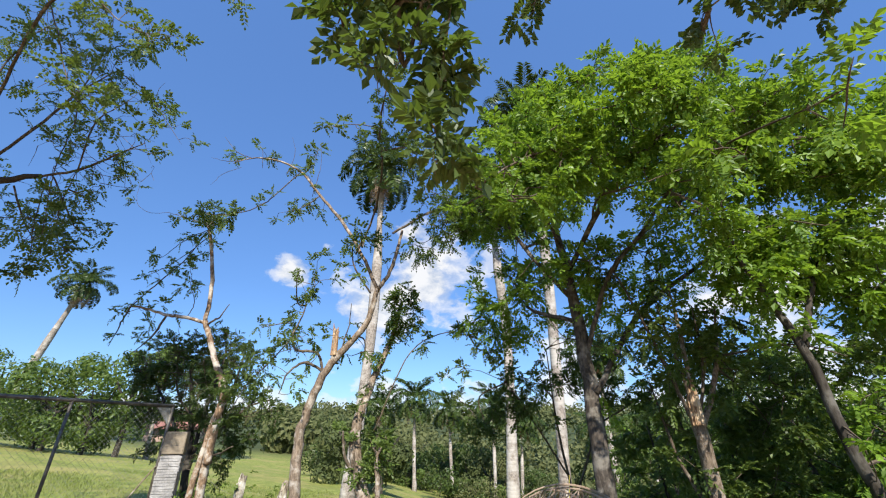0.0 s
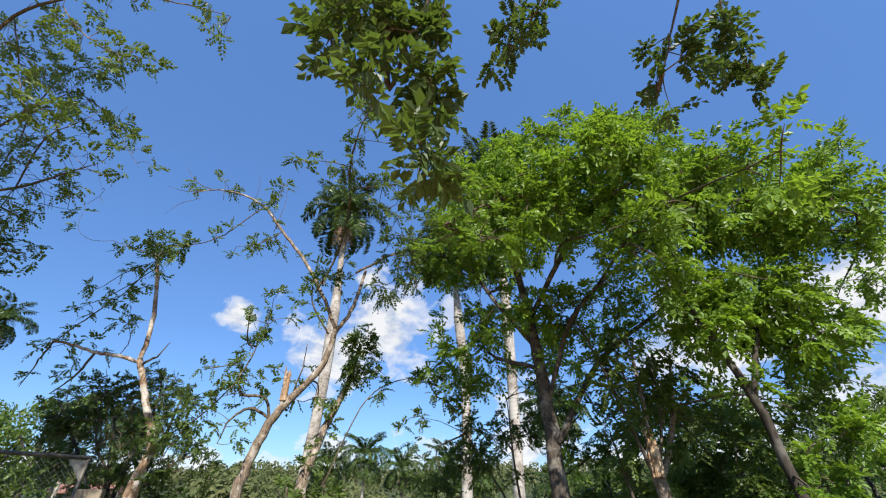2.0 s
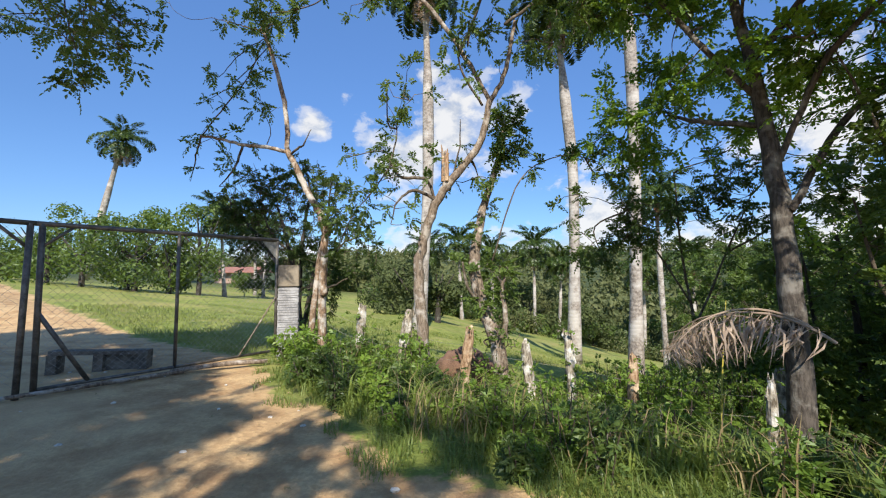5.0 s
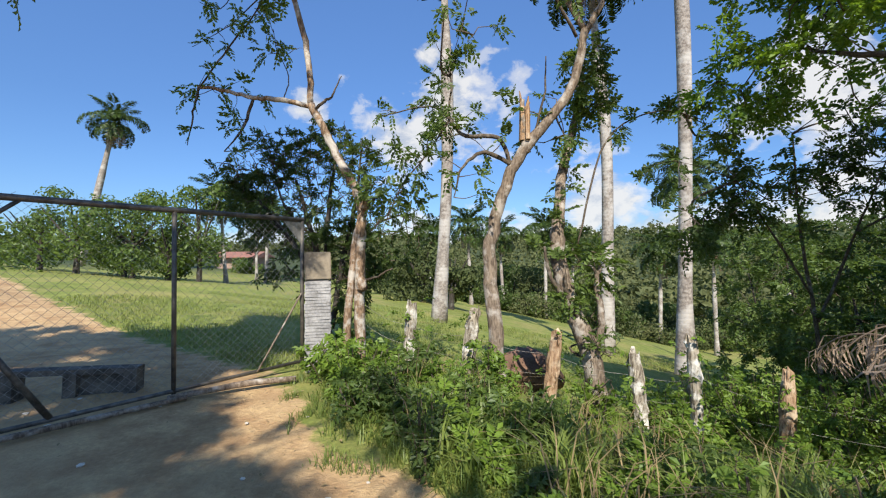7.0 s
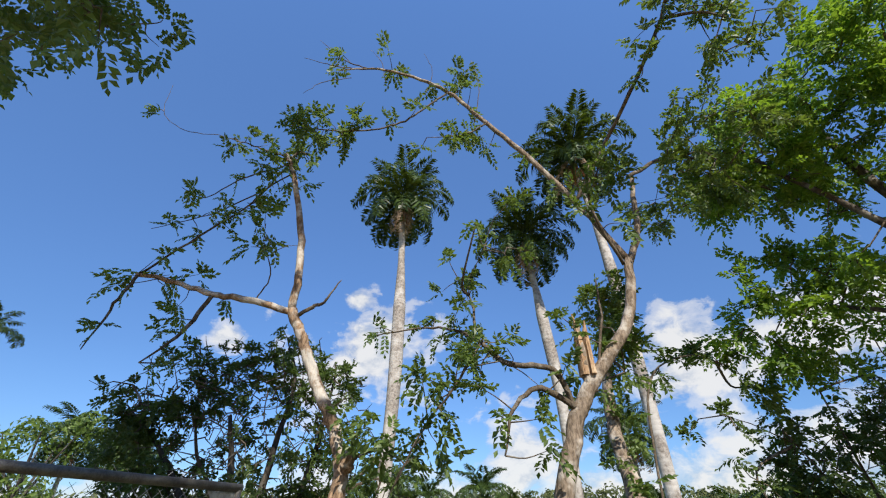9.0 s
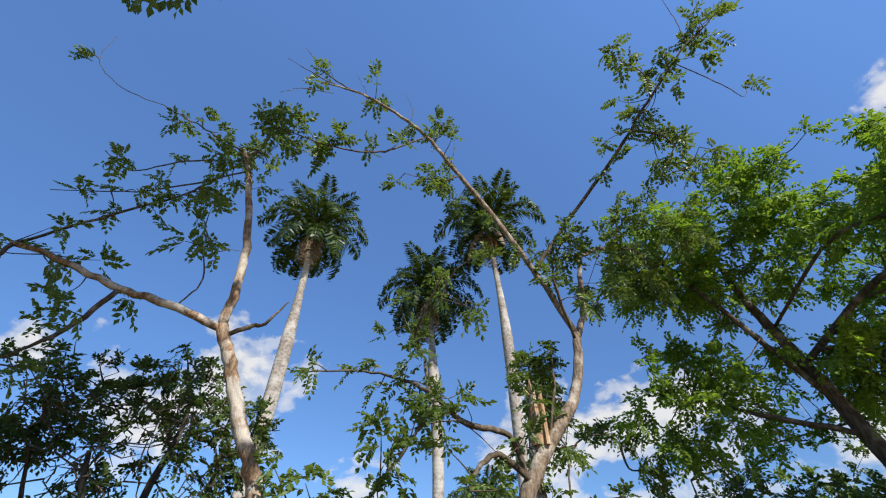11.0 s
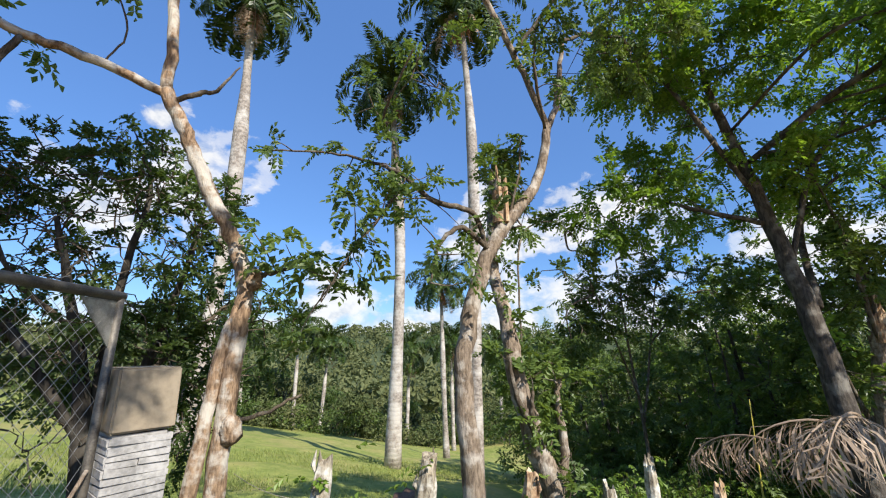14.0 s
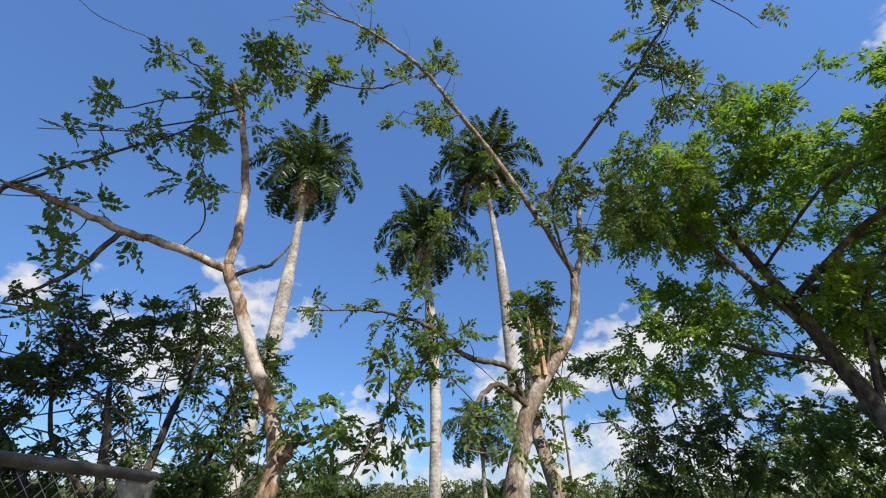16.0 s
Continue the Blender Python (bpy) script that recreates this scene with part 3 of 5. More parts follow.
    root = tree("pale peeling tree with sparse crown beside gate pillar", limbs, (), MAT_BARK_PALE, MAT_LEAF, 5, 0.062, 0.17, 31)
    for at, r in (((-4.18, 8.36, 1.1), 0.075), ((-4.13, 8.37, 2.2), 0.062)):
        p = np.array(at) - np.array((-4.2, 8.42, -0.15))
        knot = Soup()
        knot.tube(bezier([p + (0, 0, -r * 1.3), p + (0.02, -0.02, -r * 0.5), p + (0.02, -0.03, r * 0.5), p + (0, 0, r * 1.3)], 3), [r * 0.45, r, r * 0.9, r * 0.45], 11, 0.22)
        knot.done("burl", MAT_BARK_PALE, root, "knobbly brown burl", True)


build_fence_tree_by_pillar()


def build_fence_tree_crooked():
    limbs = [
        ([(-2.3, 7.85, -0.6), (-2.36, 7.88, 0.7), (-2.42, 7.9, 1.5), (-2.21, 7.88, 2.35), (-1.93, 7.86, 2.85), (-1.42, 7.82, 3.5), (-1.24, 7.78, 4.22)], 0.108, 0.06, 0, 0),
        ([(-1.24, 7.78, 4.18), (-1.02, 7.8, 4.6), (-0.9, 7.82, 5.1), (-0.82, 7.8, 5.55)], 0.05, 0.034, 2, 0.4),
        ([(-1.24, 7.78, 4.2), (-1.62, 7.82, 4.95), (-2.1, 7.85, 5.7), (-2.7, 7.85, 6.4), (-3.27, 7.86, 7.08), (-3.9, 7.88, 7.4), (-4.5, 7.88, 7.46), (-4.9, 7.88, 7.3)], 0.046, 0.01, 6, 0.4),
        ([(-3.28, 7.86, 7.05), (-3.64, 7.8, 6.49), (-3.98, 7.8, 6.13), (-4.43, 7.8, 5.92), (-4.88, 7.8, 5.88), (-5.28, 7.8, 5.87)], 0.016, 0.006, 13, 0.25),
        ([(-2.72, 7.85, 6.42), (-3.08, 7.8, 6.07), (-3.56, 7.8, 5.94)], 0.014, 0.005, 7, 0.25),
        ([(-3.2, 7.86, 7.0), (-3.0, 7.86, 7.3), (-2.95, 7.86, 7.75)], 0.01, 0.004, 4, 0.25),
        ([(-1.95, 7.86, 2.75), (-1.98, 7.84, 3.05), (-2.0, 7.82, 3.4)], 0.075, 0.035, 1, 0.3),
        ([(-4.5, 7.88, 7.46), (-4.9, 7.9, 7.65), (-5.3, 7.9, 8.1)], 0.012, 0.004, 2, 0.2),
        ([(-4.7, 7.88, 7.4), (-5.0, 7.8, 7.3), (-5.4, 7.8, 7.4)], 0.01, 0.003, 0, 0.2),
        ([(-1.75, 7.75, 4.95), (-1.4, 7.4, 5.6), (-1.15, 6.6, 6.2), (-1.1, 5.8, 6.6), (-0.9, 5.2, 7.1), (-0.6, 4.9, 7.5)], 0.03, 0.008, 18, 0.45),
        ([(-1.1, 5.8, 6.6), (-1.5, 5.6, 6.5), (-2.2, 5.6, 6.4)], 0.012, 0.004, 4, 0.2),
        ([(-1.0, 7.65, 5.4), (-0.25, 7.8, 6.0), (0.6, 7.9, 6.2), (1.4, 7.9, 5.7)], 0.035, 0.012, 10, 0.5),
        ([(-2.1, 7.86, 2.5), (-2.3, 7.86, 2.95), (-2.7, 7.9, 3.0), (-2.95, 8.2, 3.35), (-3.05, 8.6, 3.6), (-3.4, 9.0, 3.8), (-4.0, 9.1, 3.7)], 0.034, 0.01, 14, 0.5),
        ([(-2.05, 7.86, 2.55), (-2.45, 7.8, 2.75), (-2.75, 7.75, 2.55), (-2.85, 7.75, 2.2)], 0.035, 0.008, 4, 0.4),
        ([(-2.95, 8.2, 3.35), (-2.9, 8.5, 3.9), (-3.0, 8.8, 4.4)], 0.02, 0.008, 5, 0.4),
        ([(-2.9, 8.1, 3.3), (-3.2, 8.0, 2.8), (-3.5, 7.9, 2.4), (-3.7, 7.9, 2.0)], 0.016, 0.005, 10, 0.45),
        ([(-1.9, 7.86, 2.8), (-1.75, 7.8, 3.4), (-1.72, 7.75, 3.9)], 0.02, 0.008, 2, 0.45),
        ([(-1.36, 7.72, 4.1), (-1.7, 7.5, 4.6), (-1.75, 7.4, 5.0)], 0.025, 0.01, 5, 0.4),
    ]
    limbs += [
        ([(-1.0, 5.4, 6.9), (-0.3, 5.3, 6.8), (0.3, 5.3, 7.0), (0.6, 5.2, 7.5)], 0.008, 0.003, 1, 0.2),
        ([(-0.9, 5.2, 7.1), (-0.8, 5.1, 7.9), (-0.95, 5.0, 8.6)], 0.008, 0.003, 0, 0.2),
        ([(1.2, 7.8, 5.9), (1.8, 7.4, 6.6), (2.3, 7.2, 7.4), (2.2, 7.2, 8.0)], 0.008, 0.003, 0, 0.2),
        ([(-2.9, 7.85, 6.4), (-2.8, 7.8, 7.2), (-2.9, 7.8, 7.9)], 0.008, 0.003, 0, 0.2),
        ([(-3.6, 7.9, 7.0), (-3.5, 7.9, 7.6), (-3.65, 7.9, 8.1)], 0.007, 0.003, 0, 0.2),
        ([(-4.2, 7.9, 7.2), (-4.3, 7.9, 7.7), (-4.5, 7.9, 8.0)], 0.007, 0.003, 0, 0.2),
        ([(-4.7, 7.9, 7.2), (-5.1, 7.9, 7.0), (-5.3, 7.9, 6.7)], 0.007, 0.003, 0, 0.2),
    ]
    root = tree("crooked brown tree with wide bare limbs on fence line", limbs, (((-1.6, 7.5, 5.3), (0.5, 0.4, 0.5), 12), ((-0.2, 7.9, 5.6), (0.7, 0.6, 0.8), 28), ((-1.5, 8.2, 3.3), (0.5, 0.5, 0.5), 5), ((-2.6, 7.9, 4.6), (0.6, 0.5, 0.5), 8), ((0.3, 7.3, 5.9), (0.8, 0.7, 1.0), 70), ((-0.3, 6.2, 6.4), (0.5, 0.5, 0.4), 18)), MAT_BARK_TAN, MAT_LEAF, 5, 0.064, 0.18, 32)
    return root


CROOKED_TREE = build_fence_tree_crooked()

tree("ivy-grown leaning trunk with leafy column above", [
    ([(-1.0, 8.1, -0.7), (-1.15, 8.15, 0.25), (-1.36, 8.2, 0.85), (-1.5, 8.25, 1.5), (-1.45, 8.4, 2.0), (-1.3, 8.8, 2.7), (-1.05, 9.1, 3.5), (-0.88, 9.2, 4.4)], 0.14, 0.05, 6, 0.4),
    ([(-1.1, 8.12, 0.1), (-1.0, 8.1, 0.6), (-1.05, 8.1, 1.1), (-1.0, 8.1, 1.35)], 0.06, 0.03, 3, 0.25),
    ([(-1.3, 8.1, 0.7), (-1.62, 8.1, 1.2), (-1.7, 8.1, 1.6)], 0.04, 0.02, 1, 0.2),
    ([(-1.25, 8.2, 0.5), (-1.42, 8.1, 1.0), (-1.45, 8.05, 1.25)], 0.04, 0.02, 4, 0.3),
    ([(-1.2, 8.45, 1.6), (-0.6, 9.0, 3.2), (0.3, 9.2, 3.7), (1.0, 9.3, 3.5)], 0.018, 0.008, 8, 0.4),
], (((-0.85, 9.1, 4.0), (0.38, 0.35, 1.0), 46), ((-1.2, 8.3, 1.3), (0.32, 0.32, 0.5), 14), ((-0.95, 8.1, 0.1), (0.4, 0.35, 0.6), 20), ((0.6, 9.3, 3.5), (0.8, 0.4, 0.5), 16)), MAT_BARK_TAN, MAT_LEAF, 7, 0.07, 0.2, 33, bare=(((-1.05, 8.05, 0.2), (0.35, 0.3, 0.7), 40),))

tree("dark thorny bush with bare twigs behind gate pillar", [
    ([(-5.0, 9.4, -0.1), (-5.1, 9.4, 0.9), (-5.3, 9.5, 1.8), (-5.6, 9.5, 2.8)], 0.09, 0.025, 5, 0.6),
    ([(-4.95, 9.4, 0.3), (-4.8, 9.5, 1.4), (-4.6, 9.6, 2.4), (-4.5, 9.6, 3.4)], 0.06, 0.015, 5, 0.6),
    ([(-5.1, 9.4, 0.9), (-5.6, 9.4, 1.7), (-6.2, 9.5, 2.4), (-6.8, 9.6, 2.9)], 0.05, 0.01, 8, 0.6),
    ([(-5.05, 9.4, 0.6), (-5.1, 9.6, 2.0), (-5.0, 9.7, 3.2), (-5.2, 9.7, 3.8)], 0.05, 0.01, 6, 0.6),
    ([(-5.3, 9.5, 1.8), (-5.9, 9.7, 2.4), (-6.2, 9.8, 3.3)], 0.03, 0.008, 6, 0.6),
    ([(-4.8, 9.5, 1.4), (-4.3, 9.7, 2.0), (-3.9, 9.8, 2.4)], 0.03, 0.008, 6, 0.5),
], (((-5.4, 9.6, 2.6), (1.5, 0.8, 1.2), 420), ((-4.9, 9.5, 1.3), (0.8, 0.6, 0.9), 150), ((-6.5, 9.7, 3.1), (0.8, 0.6, 0.6), 80), ((-4.0, 9.7, 1.9), (0.6, 0.5, 0.7), 60), ((-5.9, 9.9, 1.6), (0.8, 0.6, 0.8), 50), ((-6.6, 9.6, 2.9), (0.6, 0.5, 0.5), 30)), MAT_BARK_DARK, MAT_LEAF_DARK_SHADE, 6, 0.046, 0.12, 34, 0.009, gap=-0.08, bare=(((-5.4, 9.6, 2.7), (1.6, 0.8, 1.3), 230), ((-6.3, 9.7, 3.0), (1.0, 0.7, 0.8), 60), ((-5.0, 9.5, 1.2), (0.8, 0.5, 0.8), 50)))

tree("big shady tree with dark trunk and dense sunlit canopy", [
    ([(2.4, 6.5, -1.7), (2.43, 6.68, 0.6), (2.46, 6.86, 2.4), (2.44, 7.2, 4.4), (2.3, 7.45, 6.0), (2.2, 7.4, 7.4)], 0.165, 0.02, 8, 0.6),
    ([(2.48, 6.9, 2.8), (3.0, 6.6, 4.2), (4.0, 6.3, 5.2), (5.2, 6.4, 6.0)], 0.05, 0.015, 12, 0.6),
    ([(2.46, 7.1, 3.8), (1.7, 7.4, 5.0), (1.2, 7.8, 6.3), (1.4, 8.1, 7.6)], 0.05, 0.012, 12, 0.6),
    ([(2.5, 6.72, 2.2), (3.6, 7.0, 3.6), (5.0, 6.8, 4.6), (6.0, 6.6, 5.0)], 0.06, 0.02, 10, 0.6),
    ([(3.5, 6.4, 4.8), (3.3, 4.4, 4.8), (3.1, 2.3, 4.0)], 0.03, 0.008, 10, 0.35),
    ([(2.4, 7.3, 5.0), (1.5, 5.8, 5.3), (0.9, 4.6, 4.6), (0.9, 4.0, 4.0)], 0.03, 0.008, 10, 0.4),
    ([(2.47, 7.0, 3.4), (1.9, 7.8, 3.8), (1.8, 8.6, 4.3)], 0.05, 0.015, 8, 0.5),
    ([(2.44, 7.2, 4.4), (2.8, 6.0, 5.2), (3.2, 5.0, 5.6), (3.9, 4.4, 6.0)], 0.06, 0.02, 12, 0.6),
    ([(2.9, 5.8, 5.3), (2.2, 4.9, 5.3), (1.4, 4.5, 5.1), (0.6, 4.3, 4.5)], 0.04, 0.012, 12, 0.5),
    ([(3.0, 5.4, 5.4), (4.4, 4.9, 5.6), (5.8, 4.6, 5.5), (6.8, 4.4, 5.2)], 0.04, 0.012, 14, 0.6),
    ([(2.65, 6.2, 5.0), (2.3, 5.0, 4.7), (2.65, 4.5, 4.6), (3.2, 4.3, 4.75)], 0.025, 0.006, 6, 0.4),
    ([(3.2, 4.6, 4.7), (3.6, 4.0, 4.5), (3.2, 3.55, 4.42), (2.7, 3.5, 4.35)], 0.016, 0.005, 7, 0.35),
    ([(5.8, 4.6, 5.5), (6.6, 4.4, 6.2), (7.2, 4.3, 6.6)], 0.016, 0.005, 5, 0.3),
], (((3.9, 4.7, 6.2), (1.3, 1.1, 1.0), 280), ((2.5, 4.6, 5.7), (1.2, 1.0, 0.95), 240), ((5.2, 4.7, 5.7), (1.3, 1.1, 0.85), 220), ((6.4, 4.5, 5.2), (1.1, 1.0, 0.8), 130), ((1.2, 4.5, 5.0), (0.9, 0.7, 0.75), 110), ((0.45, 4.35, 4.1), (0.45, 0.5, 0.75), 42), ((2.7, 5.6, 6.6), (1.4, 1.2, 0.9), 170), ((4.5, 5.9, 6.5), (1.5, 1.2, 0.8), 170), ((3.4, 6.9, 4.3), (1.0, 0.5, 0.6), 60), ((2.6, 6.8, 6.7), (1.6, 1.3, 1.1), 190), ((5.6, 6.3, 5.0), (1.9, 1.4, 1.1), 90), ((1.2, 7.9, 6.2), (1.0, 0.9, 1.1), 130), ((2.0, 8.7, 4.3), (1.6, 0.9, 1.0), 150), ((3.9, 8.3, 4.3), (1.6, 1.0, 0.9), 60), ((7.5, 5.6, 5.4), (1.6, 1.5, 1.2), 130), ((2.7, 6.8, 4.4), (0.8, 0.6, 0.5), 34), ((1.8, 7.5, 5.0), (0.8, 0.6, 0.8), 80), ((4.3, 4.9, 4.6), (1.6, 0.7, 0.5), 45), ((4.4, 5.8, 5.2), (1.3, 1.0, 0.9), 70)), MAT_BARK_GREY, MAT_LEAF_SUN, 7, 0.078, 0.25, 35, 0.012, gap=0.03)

TORN_TREE = tree("forked shrubby tree with torn pale stems in shade", [
    ([(4.3, 7.0, -1.7), (4.1, 6.8, 0.3), (3.9, 6.55, 1.6), (3.85, 6.5, 2.1)], 0.14, 0.1, 0, 0.3),
    ([(3.8, 6.5, 1.8), (3.55, 6.5, 2.6), (3.3, 6.5, 3.4), (3.05, 6.6, 4.2)], 0.035, 0.014, 6, 0.4),
    ([(3.82, 6.46, 1.9), (3.72, 6.45, 2.7), (3.6, 6.5, 3.6)], 0.032, 0.012, 5, 0.4),
    ([(3.84, 6.46, 1.9), (3.86, 6.44, 2.3), (3.83, 6.42, 2.5)], 0.055, 0.012, 0, 0.4),
    ([(3.9, 6.5, 1.8), (4.15, 6.5, 2.7), (4.25, 6.6, 3.6)], 0.03, 0.012, 6, 0.4),
    ([(3.87, 6.5, 2.0), (3.95, 6.6, 3.0), (4.0, 6.7, 4.0)], 0.05, 0.02, 6, 0.5),
    ([(3.9, 6.5, 1.7), (4.4, 6.6, 2.6), (4.7, 6.7, 3.6)], 0.055, 0.02, 8, 0.5),
    ([(4.1, 6.8, 0.4), (3.7, 6.9, 1.2), (3.5, 7.0, 2.4)], 0.04, 0.015, 8, 0.5),
], (((5.2, 7.2, 2.2), (1.2, 1.0, 1.0), 80), ((5.6, 7.0, 0.3), (1.6, 1.0, 1.1), 130), ((6.8, 6.2, 2.2), (1.5, 1.1, 1.2), 100)), MAT_BARK_TAN, MAT_LEAF, 7, 0.085, 0.24, 36)

def torn_top(root, at, count, seed):
    """Upright shards of split wood where a stem broke off."""
    rng = np.random.default_rng(seed)
    off = np.array(at) - np.array(root.location)
    for _ in range(count):
        a = rng.uniform(0, 6.28)
        p = off + np.array([math.cos(a), math.sin(a), 0]) * rng.uniform(0.02, 0.08)
        h = rng.uniform(0.15, 0.5)
        shard = Soup()
        shard.tube([p - (0, 0, 0.25), p + (0, 0, h * 0.4), p + np.array((rng.normal(0, 0.04), rng.normal(0, 0.04), h))], [0.035, 0.03, 0.006], 5, 0.25)
        shard.done("torn_wood", MAT_SPLIT, root, "pale orange torn wood")


torn_top(TORN_TREE, (3.84, 6.46, 2.0), 9, 5)
torn_top(CROOKED_TREE, (-1.97, 7.8, 3.15), 6, 8)

tree("leaning roadside tree with mottled trunk", [
    ([(5.3, 5.1, -1.3), (5.05, 5.15, 0.4), (4.8, 5.2, 1.5), (4.65, 5.2, 2.6), (4.4, 5.3, 3.6)], 0.095, 0.05, 3, 0.4),
    ([(4.65, 5.2, 2.6), (5.2, 5.3, 3.6), (5.8, 5.4, 4.3)], 0.05, 0.015, 8, 0.5),
    ([(4.5, 5.25, 3.2), (4.0, 5.0, 3.9), (3.7, 4.6, 4.4)], 0.045, 0.015, 8, 0.5),
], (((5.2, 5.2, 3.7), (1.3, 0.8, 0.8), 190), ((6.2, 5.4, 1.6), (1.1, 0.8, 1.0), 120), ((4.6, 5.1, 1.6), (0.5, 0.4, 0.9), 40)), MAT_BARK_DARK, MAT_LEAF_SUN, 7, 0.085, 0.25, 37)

tree("slender understory tree with hanging leaves behind the fence", [
    ([(2.9, 9.6, -1.9), (2.8, 9.6, 0.2), (2.6, 9.6, 1.8), (2.5, 9.6, 3.4)], 0.04, 0.014, 6, 0.6),
    ([(2.82, 9.6, 0.4), (3.5, 9.7, 1.8), (4.2, 9.8, 3.2)], 0.03, 0.012, 6, 0.6),
    ([(3.5, 9.7, 1.8), (4.6, 9.8, 2.4), (5.6, 9.8, 3.0)], 0.025, 0.01, 6, 0.6),
    ([(2.75, 9.6, 0.8), (2.1, 9.5, 1.8), (1.4, 9.4, 2.8)], 0.025, 0.01, 8, 0.6),
], (((0.9, 9.5, 2.3), (0.9, 0.5, 0.9), 80), ((2.3, 9.6, 2.4), (1.1, 0.7, 0.7), 80), ((4.2, 9.9, 2.9), (1.3, 0.8, 0.8), 90), ((5.9, 9.8, 2.9), (1.2, 0.8, 0.8), 80), ((3.0, 9.7, 3.5), (1.5, 0.6, 0.5), 40)), MAT_BARK_GREY, MAT_LEAF_DARK_SHADE, 6, 0.07, 0.2, 41, gap=0.0)

# darker and brighter leaf copies stand in for shade and sun on each tree
for k, (x, y, h, r) in enumerate(((8.2, 7.6, 4.2, 1.7), (4.9, 8.7, 5.6, 1.3), (8.6, 10.6, 7.2, 1.9), (7.4, 9.0, 6.4, 1.4), (10.6, 9.4, 8.6, 2.1), (10.2, 6.4, 5.6, 1.9), (7.0, 13.5, 4.4, 2.0), (10.5, 13.0, 5.5, 2.4), (12.5, 9.0, 5.5, 2.3), (8.4, 5.0, 2.8, 1.2), (8.2, 17.2, 6.2, 2.4), (11.0, 15.4, 7.0, 2.6), (14.0, 12.6, 7.6, 2.6), (11.6, 19.0, 7.0, 2.6))):
    z = ground_z(x, y)
    tree("dense thicket tree with leaf tone picked for its shade", [
        ([(x, y, z - 0.1), (x + 0.1, y, z + h * 0.4), (x - 0.1, y + 0.1, z + h * 0.75)], 0.09, 0.03, 6, 0.6),
        ([(x, y, z + 0.3), (x - 0.4 * r, y, z + h * 0.4), (x - 0.6 * r, y, z + h * 0.7)], 0.05, 0.02, 6, 0.6),
        ([(x, y, z + 0.3), (x + 0.4 * r, y - 0.2, z + h * 0.4), (x + 0.6 * r, y, z + h * 0.65)], 0.05, 0.02, 6, 0.6),
    ], (((x, y, z + h * 0.62), (r, r, h * 0.42), int(150 * r)), ((x - 0.2 * r, y - 0.3 * r, z + h * 0.25), (r * 0.95, r * 0.8, h * 0.25), int(75 * r))), MAT_BARK_DARK, (MAT_WEED, MAT_LEAF, MAT_WEED, MAT_LEAF_DARK_SHADE, MAT_LEAF_DARK_SHADE)[k % 5 if k < 5 else 1 + 2 * (k % 2)], 7, 0.1, 0.28, 140 + k)

